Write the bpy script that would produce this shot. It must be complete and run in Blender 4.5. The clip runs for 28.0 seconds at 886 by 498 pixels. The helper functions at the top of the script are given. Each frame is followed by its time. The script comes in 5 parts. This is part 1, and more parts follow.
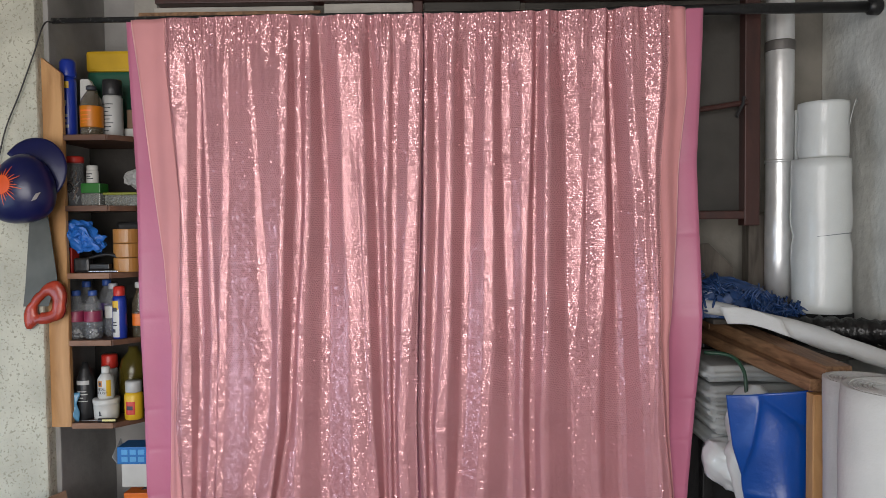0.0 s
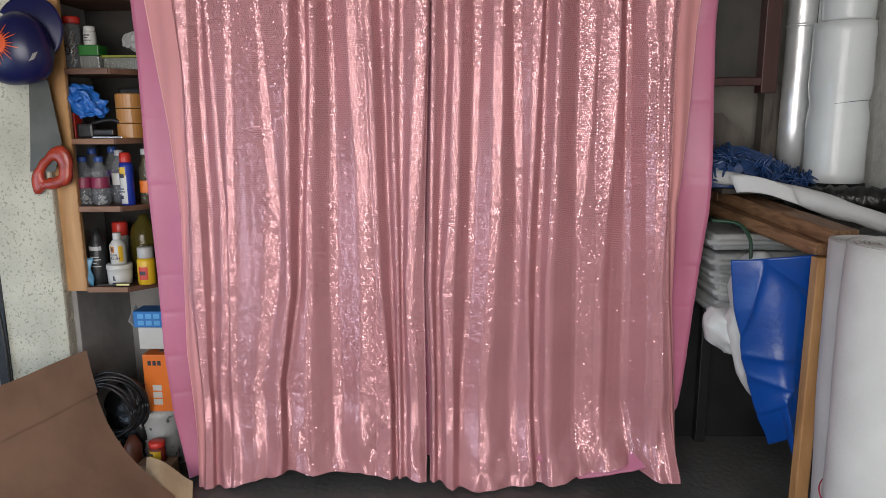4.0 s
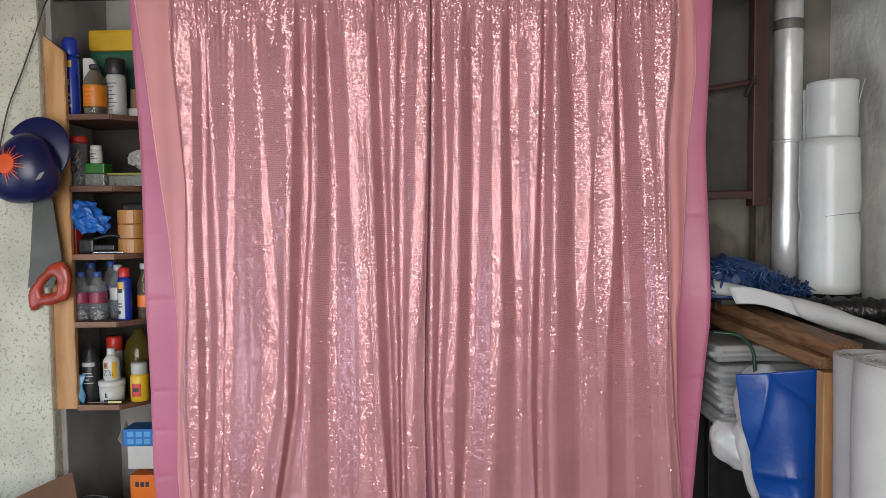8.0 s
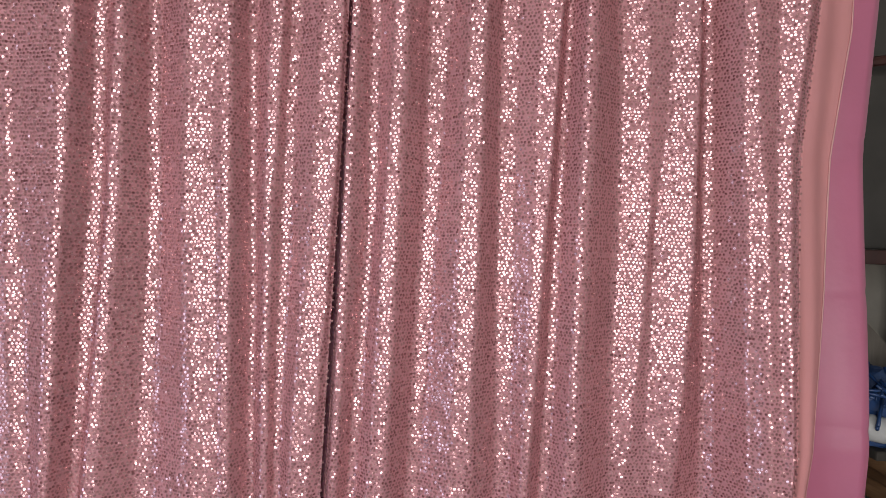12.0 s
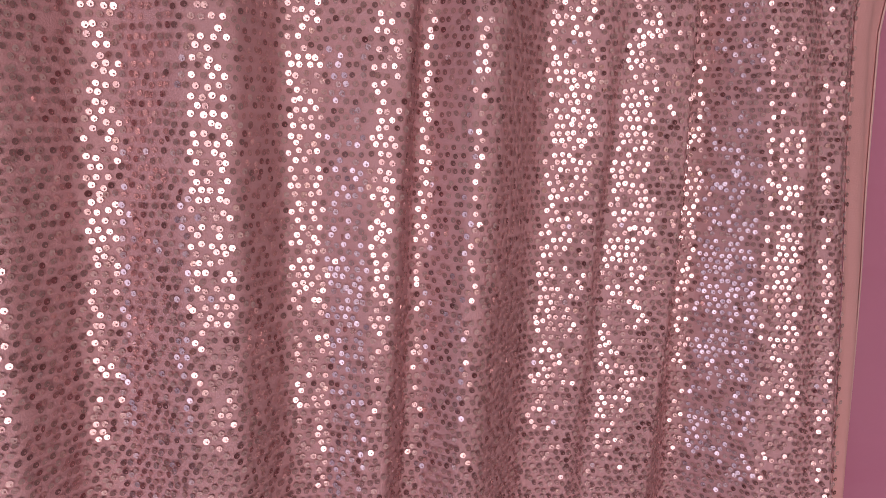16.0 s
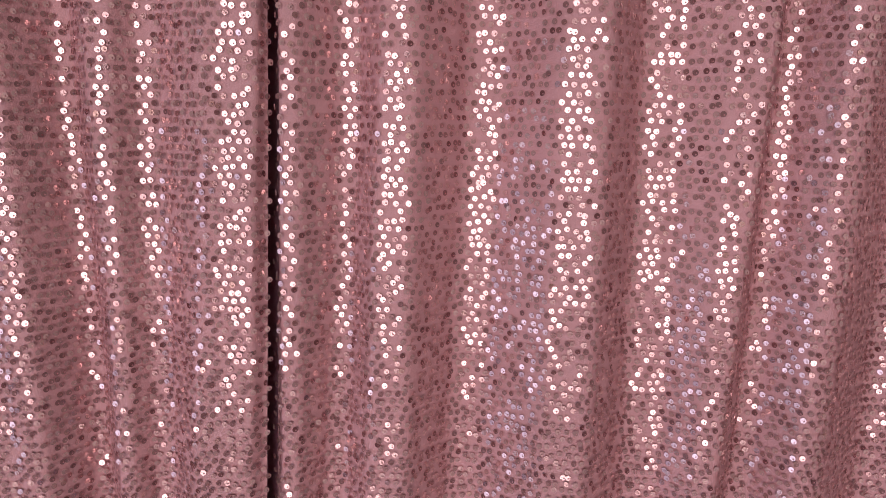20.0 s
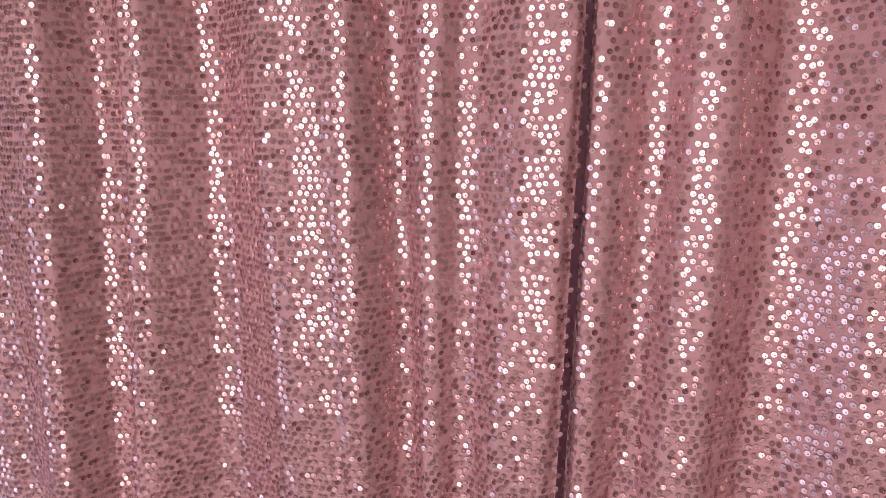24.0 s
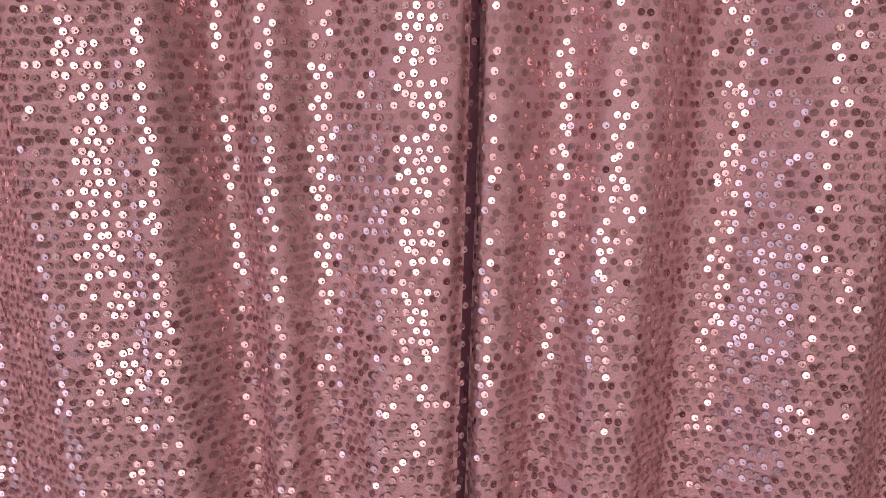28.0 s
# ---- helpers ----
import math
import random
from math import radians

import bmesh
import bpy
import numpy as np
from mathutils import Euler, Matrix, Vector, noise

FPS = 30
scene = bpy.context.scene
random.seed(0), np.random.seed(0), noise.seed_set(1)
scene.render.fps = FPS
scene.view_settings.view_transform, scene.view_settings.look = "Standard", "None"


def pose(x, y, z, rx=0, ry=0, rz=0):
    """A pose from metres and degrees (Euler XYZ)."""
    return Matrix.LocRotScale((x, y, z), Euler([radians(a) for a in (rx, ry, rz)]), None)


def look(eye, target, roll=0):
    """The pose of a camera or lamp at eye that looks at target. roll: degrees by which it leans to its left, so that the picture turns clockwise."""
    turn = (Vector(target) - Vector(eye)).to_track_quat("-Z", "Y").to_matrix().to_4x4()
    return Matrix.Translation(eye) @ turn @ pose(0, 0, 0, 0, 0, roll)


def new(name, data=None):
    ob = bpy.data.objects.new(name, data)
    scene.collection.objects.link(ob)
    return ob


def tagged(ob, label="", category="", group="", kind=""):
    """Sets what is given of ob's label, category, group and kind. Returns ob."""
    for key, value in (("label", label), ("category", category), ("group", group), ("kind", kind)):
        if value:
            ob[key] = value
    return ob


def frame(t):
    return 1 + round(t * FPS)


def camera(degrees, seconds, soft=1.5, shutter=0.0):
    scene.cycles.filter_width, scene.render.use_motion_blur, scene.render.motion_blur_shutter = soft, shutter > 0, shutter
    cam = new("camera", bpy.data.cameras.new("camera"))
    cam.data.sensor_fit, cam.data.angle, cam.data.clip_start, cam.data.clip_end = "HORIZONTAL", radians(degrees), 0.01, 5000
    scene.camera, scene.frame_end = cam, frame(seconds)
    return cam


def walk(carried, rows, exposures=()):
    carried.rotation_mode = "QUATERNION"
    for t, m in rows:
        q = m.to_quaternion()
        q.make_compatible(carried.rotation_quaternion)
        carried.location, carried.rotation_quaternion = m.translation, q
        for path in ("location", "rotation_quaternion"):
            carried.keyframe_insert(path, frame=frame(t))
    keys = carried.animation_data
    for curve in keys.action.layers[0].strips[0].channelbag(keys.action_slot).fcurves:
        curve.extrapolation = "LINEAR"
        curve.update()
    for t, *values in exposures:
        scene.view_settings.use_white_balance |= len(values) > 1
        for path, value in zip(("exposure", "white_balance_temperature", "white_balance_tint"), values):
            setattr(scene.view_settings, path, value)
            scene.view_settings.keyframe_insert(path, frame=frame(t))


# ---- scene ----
cam = camera(65.09, 28.0, 0.8)
PATH = [
    (0, 0.028, -2.344, 1.416, 87.95, 0.59, 0.64),
    (0.5, 0.014, -2.344, 1.419, 86.17, 0.54, 0.50),
    (1, 0.019, -2.343, 1.398, 84.75, 0.98, 0.80),
    (1.5, 0.017, -2.345, 1.389, 83.73, 0.81, 0.94),
    (2, 0.007, -2.349, 1.384, 82.35, 0.93, 1.00),
    (2.5, 0.007, -2.345, 1.381, 80.85, 0.76, 1.08),
    (3, 0.005, -2.342, 1.365, 79.33, 0.36, 0.91),
    (3.5, 0.018, -2.346, 1.342, 78.99, 0.36, 0.97),
    (5.5, 0.009, -2.337, 1.315, 81.94, 0.49, 1.39),
    (6, 0.009, -2.336, 1.329, 83.19, 0.68, 1.44),
    (6.5, 0.005, -2.338, 1.348, 84.27, 0.84, 1.17),
    (7, 0.009, -2.336, 1.355, 85.33, 0.75, 1.13),
    (7.5, 0.007, -2.336, 1.360, 86.77, 0.43, 1.06),
    (8, -0.013, -2.333, 1.383, 87.13, 0.65, 0.28),
    (8.5, -0.015, -2.315, 1.402, 88.01, 0.52, 0.13),
    (9, 0.051, -2.278, 1.386, 88.52, -0.23, 0.68),
    (9.5, 0.111, -2.198, 1.387, 88.18, -0.68, 1.77),
    (10, -0.001, -2.022, 1.447, 86.78, -0.32, -0.94),
    (10.5, -0.031, -1.809, 1.476, 86.51, 1.47, -5.33),
    (11, 0.019, -1.598, 1.451, 86.57, 1.67, -1.98),
    (11.5, 0.053, -1.409, 1.452, 89.01, -1.29, -0.59),
    (13.5, 0.156, -0.674, 1.543, 81.41, -1.79, -3.43),
    (14, 0.146, -0.586, 1.536, 79.96, -1.79, -6.96),
    (14.5, 0.154, -0.536, 1.531, 79.11, -2.09, -13.28),
    (15, 0.162, -0.515, 1.528, 79.01, -2.44, -18.57),
    (15.5, 0.158, -0.507, 1.527, 78.90, -2.39, -20.97),
    (16, 0.137, -0.502, 1.521, 78.97, -1.89, -20.39),
    (16.5, 0.118, -0.499, 1.521, 78.94, -1.48, -17.99),
    (17, 0.110, -0.502, 1.522, 78.80, -1.52, -15.09),
    (17.5, 0.102, -0.509, 1.522, 78.55, -1.31, -12.39),
    (18, 0.088, -0.514, 1.519, 78.75, -0.88, -10.15),
    (18.5, 0.076, -0.512, 1.514, 78.71, -0.68, -8.19),
    (19, 0.066, -0.513, 1.514, 78.88, -0.58, -5.91),
    (19.5, 0.053, -0.514, 1.513, 78.96, -0.77, -3.44),
    (20, 0.038, -0.518, 1.513, 78.82, -0.97, -1.82),
    (20.5, 0.026, -0.521, 1.514, 78.90, -0.61, -0.16),
    (21, 0.017, -0.523, 1.517, 78.97, -0.36, 1.57),
    (21.5, 0.008, -0.529, 1.518, 78.79, -0.16, 3.84),
    (22, -0.008, -0.534, 1.520, 78.81, -0.27, 5.61),
    (22.5, -0.027, -0.539, 1.521, 78.90, -0.26, 7.55),
    (24.5, -0.055, -0.557, 1.521, 79.58, 0.35, 14.76),
    (25, -0.062, -0.561, 1.523, 79.77, 0.33, 15.61),
    (25.5, -0.066, -0.562, 1.519, 80.24, 0.01, 14.50),
    (26, -0.063, -0.562, 1.516, 80.65, -0.31, 11.21),
    (26.5, -0.060, -0.552, 1.513, 81.11, -0.12, 7.38),
    (27, -0.077, -0.522, 1.513, 79.66, -0.29, 1.37),
    (27.5, -0.093, -0.497, 1.511, 79.24, -0.27, 0.01),
    (28, -0.088, -0.424, 1.502, 79.27, 0.49, 0.01),
]
walk(cam, [(t, pose(x, y, z, rx, ry, rz)) for t, x, y, z, rx, ry, rz in PATH],
     [(0, -0.03), (3, -0.06), (7.5, 0.06), (11.5, -0.09), (13.5, -0.17), (17, -0.22), (22, -0.08), (25, 0.0), (28, -0.18)])

# ---- light ----
world = bpy.data.worlds.new("sky")
scene.world = world
world.use_nodes = True
wn = world.node_tree.nodes
sky = wn.new("ShaderNodeTexSky")
sky.sky_type, sky.sun_disc, sky.sun_elevation, sky.sun_rotation = "NISHITA", False, radians(40), radians(200)
world.node_tree.links.new(sky.outputs[0], wn["Background"].inputs[0])
wn["Background"].inputs[1].default_value = 0.1
scene.view_settings.exposure = 0.0


def area_lamp(name, m, sx, sy, watts, colour):
    data = bpy.data.lights.new(name, "AREA")
    data.shape, data.size, data.size_y, data.energy, data.color = "RECTANGLE", sx, sy, watts, colour
    lamp = new(name, data)
    lamp.matrix_world = m
    return lamp


# daylight in the open doorway behind the camera
area_lamp("doorway_daylight", look((-0.75, -4.1, 1.36), (-0.75, 0.0, 1.36)), 2.3, 2.3, 108, (1.0, 0.965, 0.965))
# low bluish fill lamp added by the side wall, which has no opening
low_light = area_lamp("low_blue_fill", look((-2.85, -1.35, 0.62), (-0.85, -0.05, 0.25)), 2.6, 1.2, 17, (0.58, 0.76, 1.0))
low_light.data.spread = radians(110)

# ---- materials ----


def material(name, colour, rough=0.6, metal=0.0, vary=0.12, scale=8.0, bump=0.15, bump_scale=60.0, tint=None, spots=None, clear=0.0, sheen=0.0):
    """A surface with stains at one scale and grain at another."""
    m = bpy.data.materials.new(name)
    m.use_nodes = True
    n, l = m.node_tree.nodes, m.node_tree.links
    b = n["Principled BSDF"]
    b.inputs["Roughness"].default_value, b.inputs["Metallic"].default_value = rough, metal
    b.inputs["Coat Weight"].default_value = clear
    b.inputs["Sheen Weight"].default_value = sheen
    co = n.new("ShaderNodeTexCoord")
    big = n.new("ShaderNodeTexNoise")
    big.inputs["Scale"].default_value, big.inputs["Detail"].default_value = scale, 6
    fine = n.new("ShaderNodeTexNoise")
    fine.inputs["Scale"].default_value, fine.inputs["Detail"].default_value = bump_scale, 4
    l.new(co.outputs["Object"], big.inputs["Vector"])
    l.new(co.outputs["Object"], fine.inputs["Vector"])
    mix = n.new("ShaderNodeMix")
    mix.data_type = "RGBA"
    other = tint or tuple(c * (1 - 2.5 * vary) for c in colour)
    mix.inputs[6].default_value, mix.inputs[7].default_value = (*colour, 1), (*other, 1)
    ramp = n.new("ShaderNodeMapRange")
    ramp.inputs[1].default_value, ramp.inputs[2].default_value = 0.38, 0.72
    l.new(big.outputs[0], ramp.inputs[0])
    l.new(ramp.outputs[0], mix.inputs[0])
    out = mix.outputs[2]
    if spots:
        dots = n.new("ShaderNodeTexNoise")
        dots.inputs["Scale"].default_value, dots.inputs["Detail"].default_value = spots[0], 3
        l.new(co.outputs["Object"], dots.inputs["Vector"])
        cut = n.new("ShaderNodeMapRange")
        cut.inputs[1].default_value, cut.inputs[2].default_value = spots[1], spots[1] + 0.05
        l.new(dots.outputs[0], cut.inputs[0])
        mix2 = n.new("ShaderNodeMix")
        mix2.data_type = "RGBA"
        mix2.inputs[7].default_value = (*spots[2], 1)
        l.new(cut.outputs[0], mix2.inputs[0])
        l.new(out, mix2.inputs[6])
        out = mix2.outputs[2]
    l.new(out, b.inputs["Base Color"])
    if bump:
        bp = n.new("ShaderNodeBump")
        bp.inputs["Strength"].default_value, bp.inputs["Distance"].default_value = bump, 0.01
        l.new(fine.outputs[0], bp.inputs["Height"])
        l.new(bp.outputs[0], b.inputs["Normal"])
    return m


def wood(name, light, dark, rough=0.6, scale=(2, 2, 30), coarse=3.0):
    """Sawn timber with streaks along the grain."""
    m = material(name, light, rough, bump=0.1)
    n, l = m.node_tree.nodes, m.node_tree.links
    co = n.new("ShaderNodeTexCoord")
    mp = n.new("ShaderNodeMapping")
    mp.inputs["Scale"].default_value = scale
    l.new(co.outputs["Object"], mp.inputs["Vector"])
    tex = n.new("ShaderNodeTexNoise")
    tex.inputs["Scale"].default_value, tex.inputs["Detail"].default_value, tex.inputs["Distortion"].default_value = coarse, 8, 0.8
    l.new(mp.outputs[0], tex.inputs["Vector"])
    r = n.new("ShaderNodeValToRGB")
    r.color_ramp.elements[0].color, r.color_ramp.elements[1].color = (*dark, 1), (*light, 1)
    r.color_ramp.elements[0].position, r.color_ramp.elements[1].position = 0.35, 0.62
    l.new(tex.outputs[0], r.inputs[0])
    l.new(r.outputs[0], n["Principled BSDF"].inputs["Base Color"])
    return m


def clear(name, colour, rough=0.05, alpha=0.35):
    """Thin see-through plastic or glass."""
    m = bpy.data.materials.new(name)
    m.use_nodes = True
    b = m.node_tree.nodes["Principled BSDF"]
    b.inputs["Base Color"].default_value = (*colour, 1)
    b.inputs["Roughness"].default_value = rough
    b.inputs["Alpha"].default_value = alpha
    return m


def sequin_material():
    """Rose metal foil discs, each with its own shade."""
    m = bpy.data.materials.new("sequin_foil")
    m.use_nodes = True
    n, l = m.node_tree.nodes, m.node_tree.links
    b = n["Principled BSDF"]
    b.inputs["Metallic"].default_value, b.inputs["Roughness"].default_value = 0.48, 0.145
    b.inputs["IOR"].default_value = 2.2
    b.inputs["Anisotropic"].default_value = 0.75
    up = n.new("ShaderNodeCombineXYZ")
    up.inputs[2].default_value = 1.0
    l.new(up.outputs[0], b.inputs["Tangent"])
    geo = n.new("ShaderNodeNewGeometry")
    r = n.new("ShaderNodeValToRGB")
    r.color_ramp.elements[0].color, r.color_ramp.elements[1].color = (0.22, 0.060, 0.068, 1), (0.80, 0.43, 0.43, 1)
    l.new(geo.outputs["Random Per Island"], r.inputs[0])
    l.new(r.outputs[0], b.inputs["Base Color"])
    return m


M_SEQUIN = sequin_material()
M_MESH = material("sequin_backing_cloth", (0.585, 0.268, 0.296), 0.6, vary=0.06, scale=5, bump=0.2, bump_scale=900)
M_SHEER = material("peach_margin_cloth", (0.68, 0.295, 0.30), 0.7, vary=0.05, scale=4, bump=0.15, bump_scale=700)
M_SATIN = material("mauve_satin", (0.52, 0.15, 0.25), 0.42, vary=0.06, scale=3, bump=0.1, bump_scale=40, sheen=0.3)
# the plaster's grey spots paint in the small shadows of its roughcast pits
M_PLASTER = material("rough_white_plaster", (0.54, 0.53, 0.435), 0.9, vary=0.10, scale=6, bump=1.0, bump_scale=45, spots=(120, 0.585, (0.33, 0.32, 0.25)))
M_CONCRETE = material("grey_render", (0.40, 0.40, 0.38), 0.9, vary=0.18, scale=3, bump=0.35, bump_scale=30)
M_GRIMY = material("grimy_brown_grey_render", (0.24, 0.225, 0.195), 0.9, vary=0.2, scale=4, bump=0.35, bump_scale=30)
M_DARKWALL = material("sooty_grey_wall", (0.33, 0.32, 0.305), 0.85, vary=0.2, scale=3, bump=0.3, bump_scale=25)
M_BLOCK = material("pale_grey_blockwork", (0.72, 0.73, 0.69), 0.9, vary=0.18, scale=4, bump=0.5, bump_scale=35)
M_FLOOR = material("worn_dark_concrete", (0.13, 0.127, 0.122), 0.5, vary=0.2, scale=2.5, bump=0.3, bump_scale=40)
M_CEIL = material("dusty_ceiling_board", (0.35, 0.32, 0.28), 0.9, vary=0.15, scale=2)
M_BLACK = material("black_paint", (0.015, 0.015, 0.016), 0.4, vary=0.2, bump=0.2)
M_PINE = wood("yellow_pine", (0.52, 0.29, 0.12), (0.37, 0.19, 0.07), 0.55, (3, 3, 0.6), 6)
M_SHELFWOOD = wood("dark_shelf_wood", (0.13, 0.06, 0.032), (0.07, 0.03, 0.017), 0.5, (1, 6, 6), 4)
M_BEAM = wood("oiled_brown_timber", (0.27, 0.15, 0.075), (0.13, 0.065, 0.03), 0.6, (14, 1.2, 14), 4)
M_FRAME = wood("red_brown_window_paint", (0.052, 0.016, 0.012), (0.030, 0.010, 0.008), 0.5, (4, 4, 1), 4)
M_CARD = material("brown_cardboard", (0.26, 0.162, 0.104), 0.85, vary=0.13, scale=4, bump=0.1, bump_scale=30)

# ---- helpers for building ----


def mesh_of(name, bm, mat, smooth=False):
    me = bpy.data.meshes.new(name)
    bm.normal_update()
    bm.to_mesh(me)
    bm.free()
    if smooth:
        me.polygons.foreach_set("use_smooth", [True] * len(me.polygons))
    if mat:
        me.materials.append(mat)
    return me


def part(name, bm, mat, parent=None, label="", smooth=False):
    ob = new(name, mesh_of(name, bm, mat, smooth))
    ob.parent = parent
    if label:
        ob["label"] = label
    return ob


def thing(name, at, label, category, group="", kind=""):
    ob = new(name)
    ob.location = at
    ob.empty_display_size = 0.05
    return tagged(ob, label, category, group, kind)


def box_bm(sx, sy, sz, at=(0, 0, 0), bevel=0.003, turn=None):
    """A box with softened edges, centred on at."""
    bm = bmesh.new()
    m = Matrix.Translation(at) @ (turn or Matrix()) @ Matrix.Diagonal((sx, sy, sz, 1))
    bmesh.ops.create_cube(bm, size=1, matrix=m)
    if bevel:
        bmesh.ops.bevel(bm, geom=bm.edges[:], offset=min(bevel, 0.45 * min(sx, sy, sz)), segments=2, affect="EDGES", profile=0.6)
    return bm


def lathe(profile, segs=24, at=(0, 0, 0), turn=None, wobble=0.0, seed=0):
    """A turned body from (radius, height) pairs."""
    bm = bmesh.new()
    rnd = random.Random(seed)
    rings = []
    for r, z in profile:
        ring = []
        for k in range(segs):
            a = 2 * math.pi * k / segs
            rr = max(r, 0.0002) * (1 + wobble * (rnd.random() - 0.5))
            ring.append(bm.verts.new((rr * math.cos(a), rr * math.sin(a), z)))
        rings.append(ring)
    for a, b in zip(rings, rings[1:]):
        for k in range(segs):
            bm.faces.new((a[k], a[(k + 1) % segs], b[(k + 1) % segs], b[k]))
    if profile[0][0] > 0.0005:
        bm.faces.new(rings[0][::-1])
    if profile[-1][0] > 0.0005:
        bm.faces.new(rings[-1])
    bm.transform(Matrix.Translation(at) @ (turn or Matrix()))
    return bm


def tube(points, r, segs=10):
    """A round bar swept along points."""
    bm = bmesh.new()
    pts = [Vector(p) for p in points]
    rings = []
    for i, p in enumerate(pts):
        d = (pts[min(i + 1, len(pts) - 1)] - pts[max(i - 1, 0)]).normalized()
        u = d.orthogonal() if i == 0 else (u - d * u.dot(d))
        u.normalize()
        v = d.cross(u)
        rr = r[i] if isinstance(r, (list, tuple)) else r
        rings.append([bm.verts.new(p + rr * (math.cos(a) * u + math.sin(a) * v)) for a in (2 * math.pi * k / segs for k in range(segs))])
    for a, b in zip(rings, rings[1:]):
        for k in range(segs):
            bm.faces.new((a[k], a[(k + 1) % segs], b[(k + 1) % segs], b[k]))
    bm.faces.new(rings[0][::-1])
    bm.faces.new(rings[-1])
    bmesh.ops.recalc_face_normals(bm, faces=bm.faces[:])
    return bm


def curve_points(ctrl, n=24):
    """A smooth line through control points."""
    c = [Vector(p) for p in ctrl]
    c = [2 * c[0] - c[1]] + c + [2 * c[-1] - c[-2]]
    out = []
    for i in range(1, len(c) - 2):
        for k in range(n):
            t = k / n
            a, b, d, e = c[i - 1], c[i], c[i + 1], c[i + 2]
            out.append(0.5 * ((2 * b) + (d - a) * t + (2 * a - 5 * b + 4 * d - e) * t * t + (3 * b - a - 3 * d + e) * t ** 3))
    out.append(c[-2])
    return out


def sheet(f, nu, nv, thick=0.0):
    """A surface f(u, v), with u and v from 0 to 1; thick gives it a back."""
    bm = bmesh.new()
    grid = [[bm.verts.new(f(i / nu, j / nv)) for i in range(nu + 1)] for j in range(nv + 1)]
    for j in range(nv):
        for i in range(nu):
            bm.faces.new((grid[j][i], grid[j][i + 1], grid[j + 1][i + 1], grid[j + 1][i]))
    bm.normal_update()
    if thick:
        bmesh.ops.solidify(bm, geom=bm.faces[:], thickness=thick)
    return bm


def structure(name, bm, mat, label, smooth=False):
    return tagged(part(name, bm, mat, None, "", smooth), label, kind="structure")


def slab(x0, x1, y0, y1, z0, z1, bevel=0.004):
    return box_bm(x1 - x0, y1 - y0, z1 - z0, ((x0 + x1) / 2, (y0 + y1) / 2, (z0 + z1) / 2), bevel)


# ---- the room ----
structure("floor", slab(-3.2, 1.8, -4.4, 0.9, -0.1, 0.0), M_FLOOR, "worn dark grey concrete floor with dust and stains")
structure("ceiling", slab(-3.2, 1.8, -4.4, 0.9, 2.75, 2.85), M_CEIL, "dusty brownish ceiling boards of the garage")
structure("wall_back", slab(-1.40, 1.62, 0.42, 0.56, 0.0, 2.75), M_GRIMY, "grey cement-rendered back wall of the garage")
structure("wall_right", slab(1.49, 1.60, -4.3, 0.42, 0.0, 2.75), M_BLOCK, "pale grey unpainted blockwork wall")
structure("wall_left", slab(-3.1, -2.96, -4.3, 0.3, 0.0, 2.75), M_CONCRETE, "plain grey rendered side wall")
structure("wall_left_return", slab(-3.1, -1.62, 0.04, 0.18, 0.0, 2.75), material("pale_blue_paint", (0.50, 0.55, 0.56), 0.7), "pale blue-grey painted wall beside the pillar")
structure("pillar", slab(-1.565, -1.347, -0.03, 0.42, 0.0, 2.75, 0.01), M_PLASTER, "white roughcast plaster pillar with flaking and pits shaded in grey")
structure("wall_front_a", slab(-3.1, -2.2, -4.4, -4.26, 0.0, 2.75), M_CONCRETE, "grey wall beside the open doorway")
structure("wall_front_b", slab(0.7, 1.60, -4.4, -4.26, 0.0, 2.75), M_CONCRETE, "grey wall beside the open doorway")
structure("wall_front_c", slab(-2.2, 0.7, -4.4, -4.26, 2.62, 2.75), M_CONCRETE, "grey wall above the open doorway")
structure("trim", slab(-1.62, -1.57, -0.02, 0.04, 0.0, 2.75), M_BLACK, "narrow black upright strip at the pillar's edge")

# ---- the sequin curtain ----
def fold(x, half, y, ridge, turn=0.0):
    """One facet of the cloth that catches the daylight: its x at five heights, its half width at three, its depth
    (towards the viewer is negative), and whether it tops a ridge (1), lies in a valley (-1) or on a slope (0); turn adds to its slope."""
    return x, half, y, ridge, turn


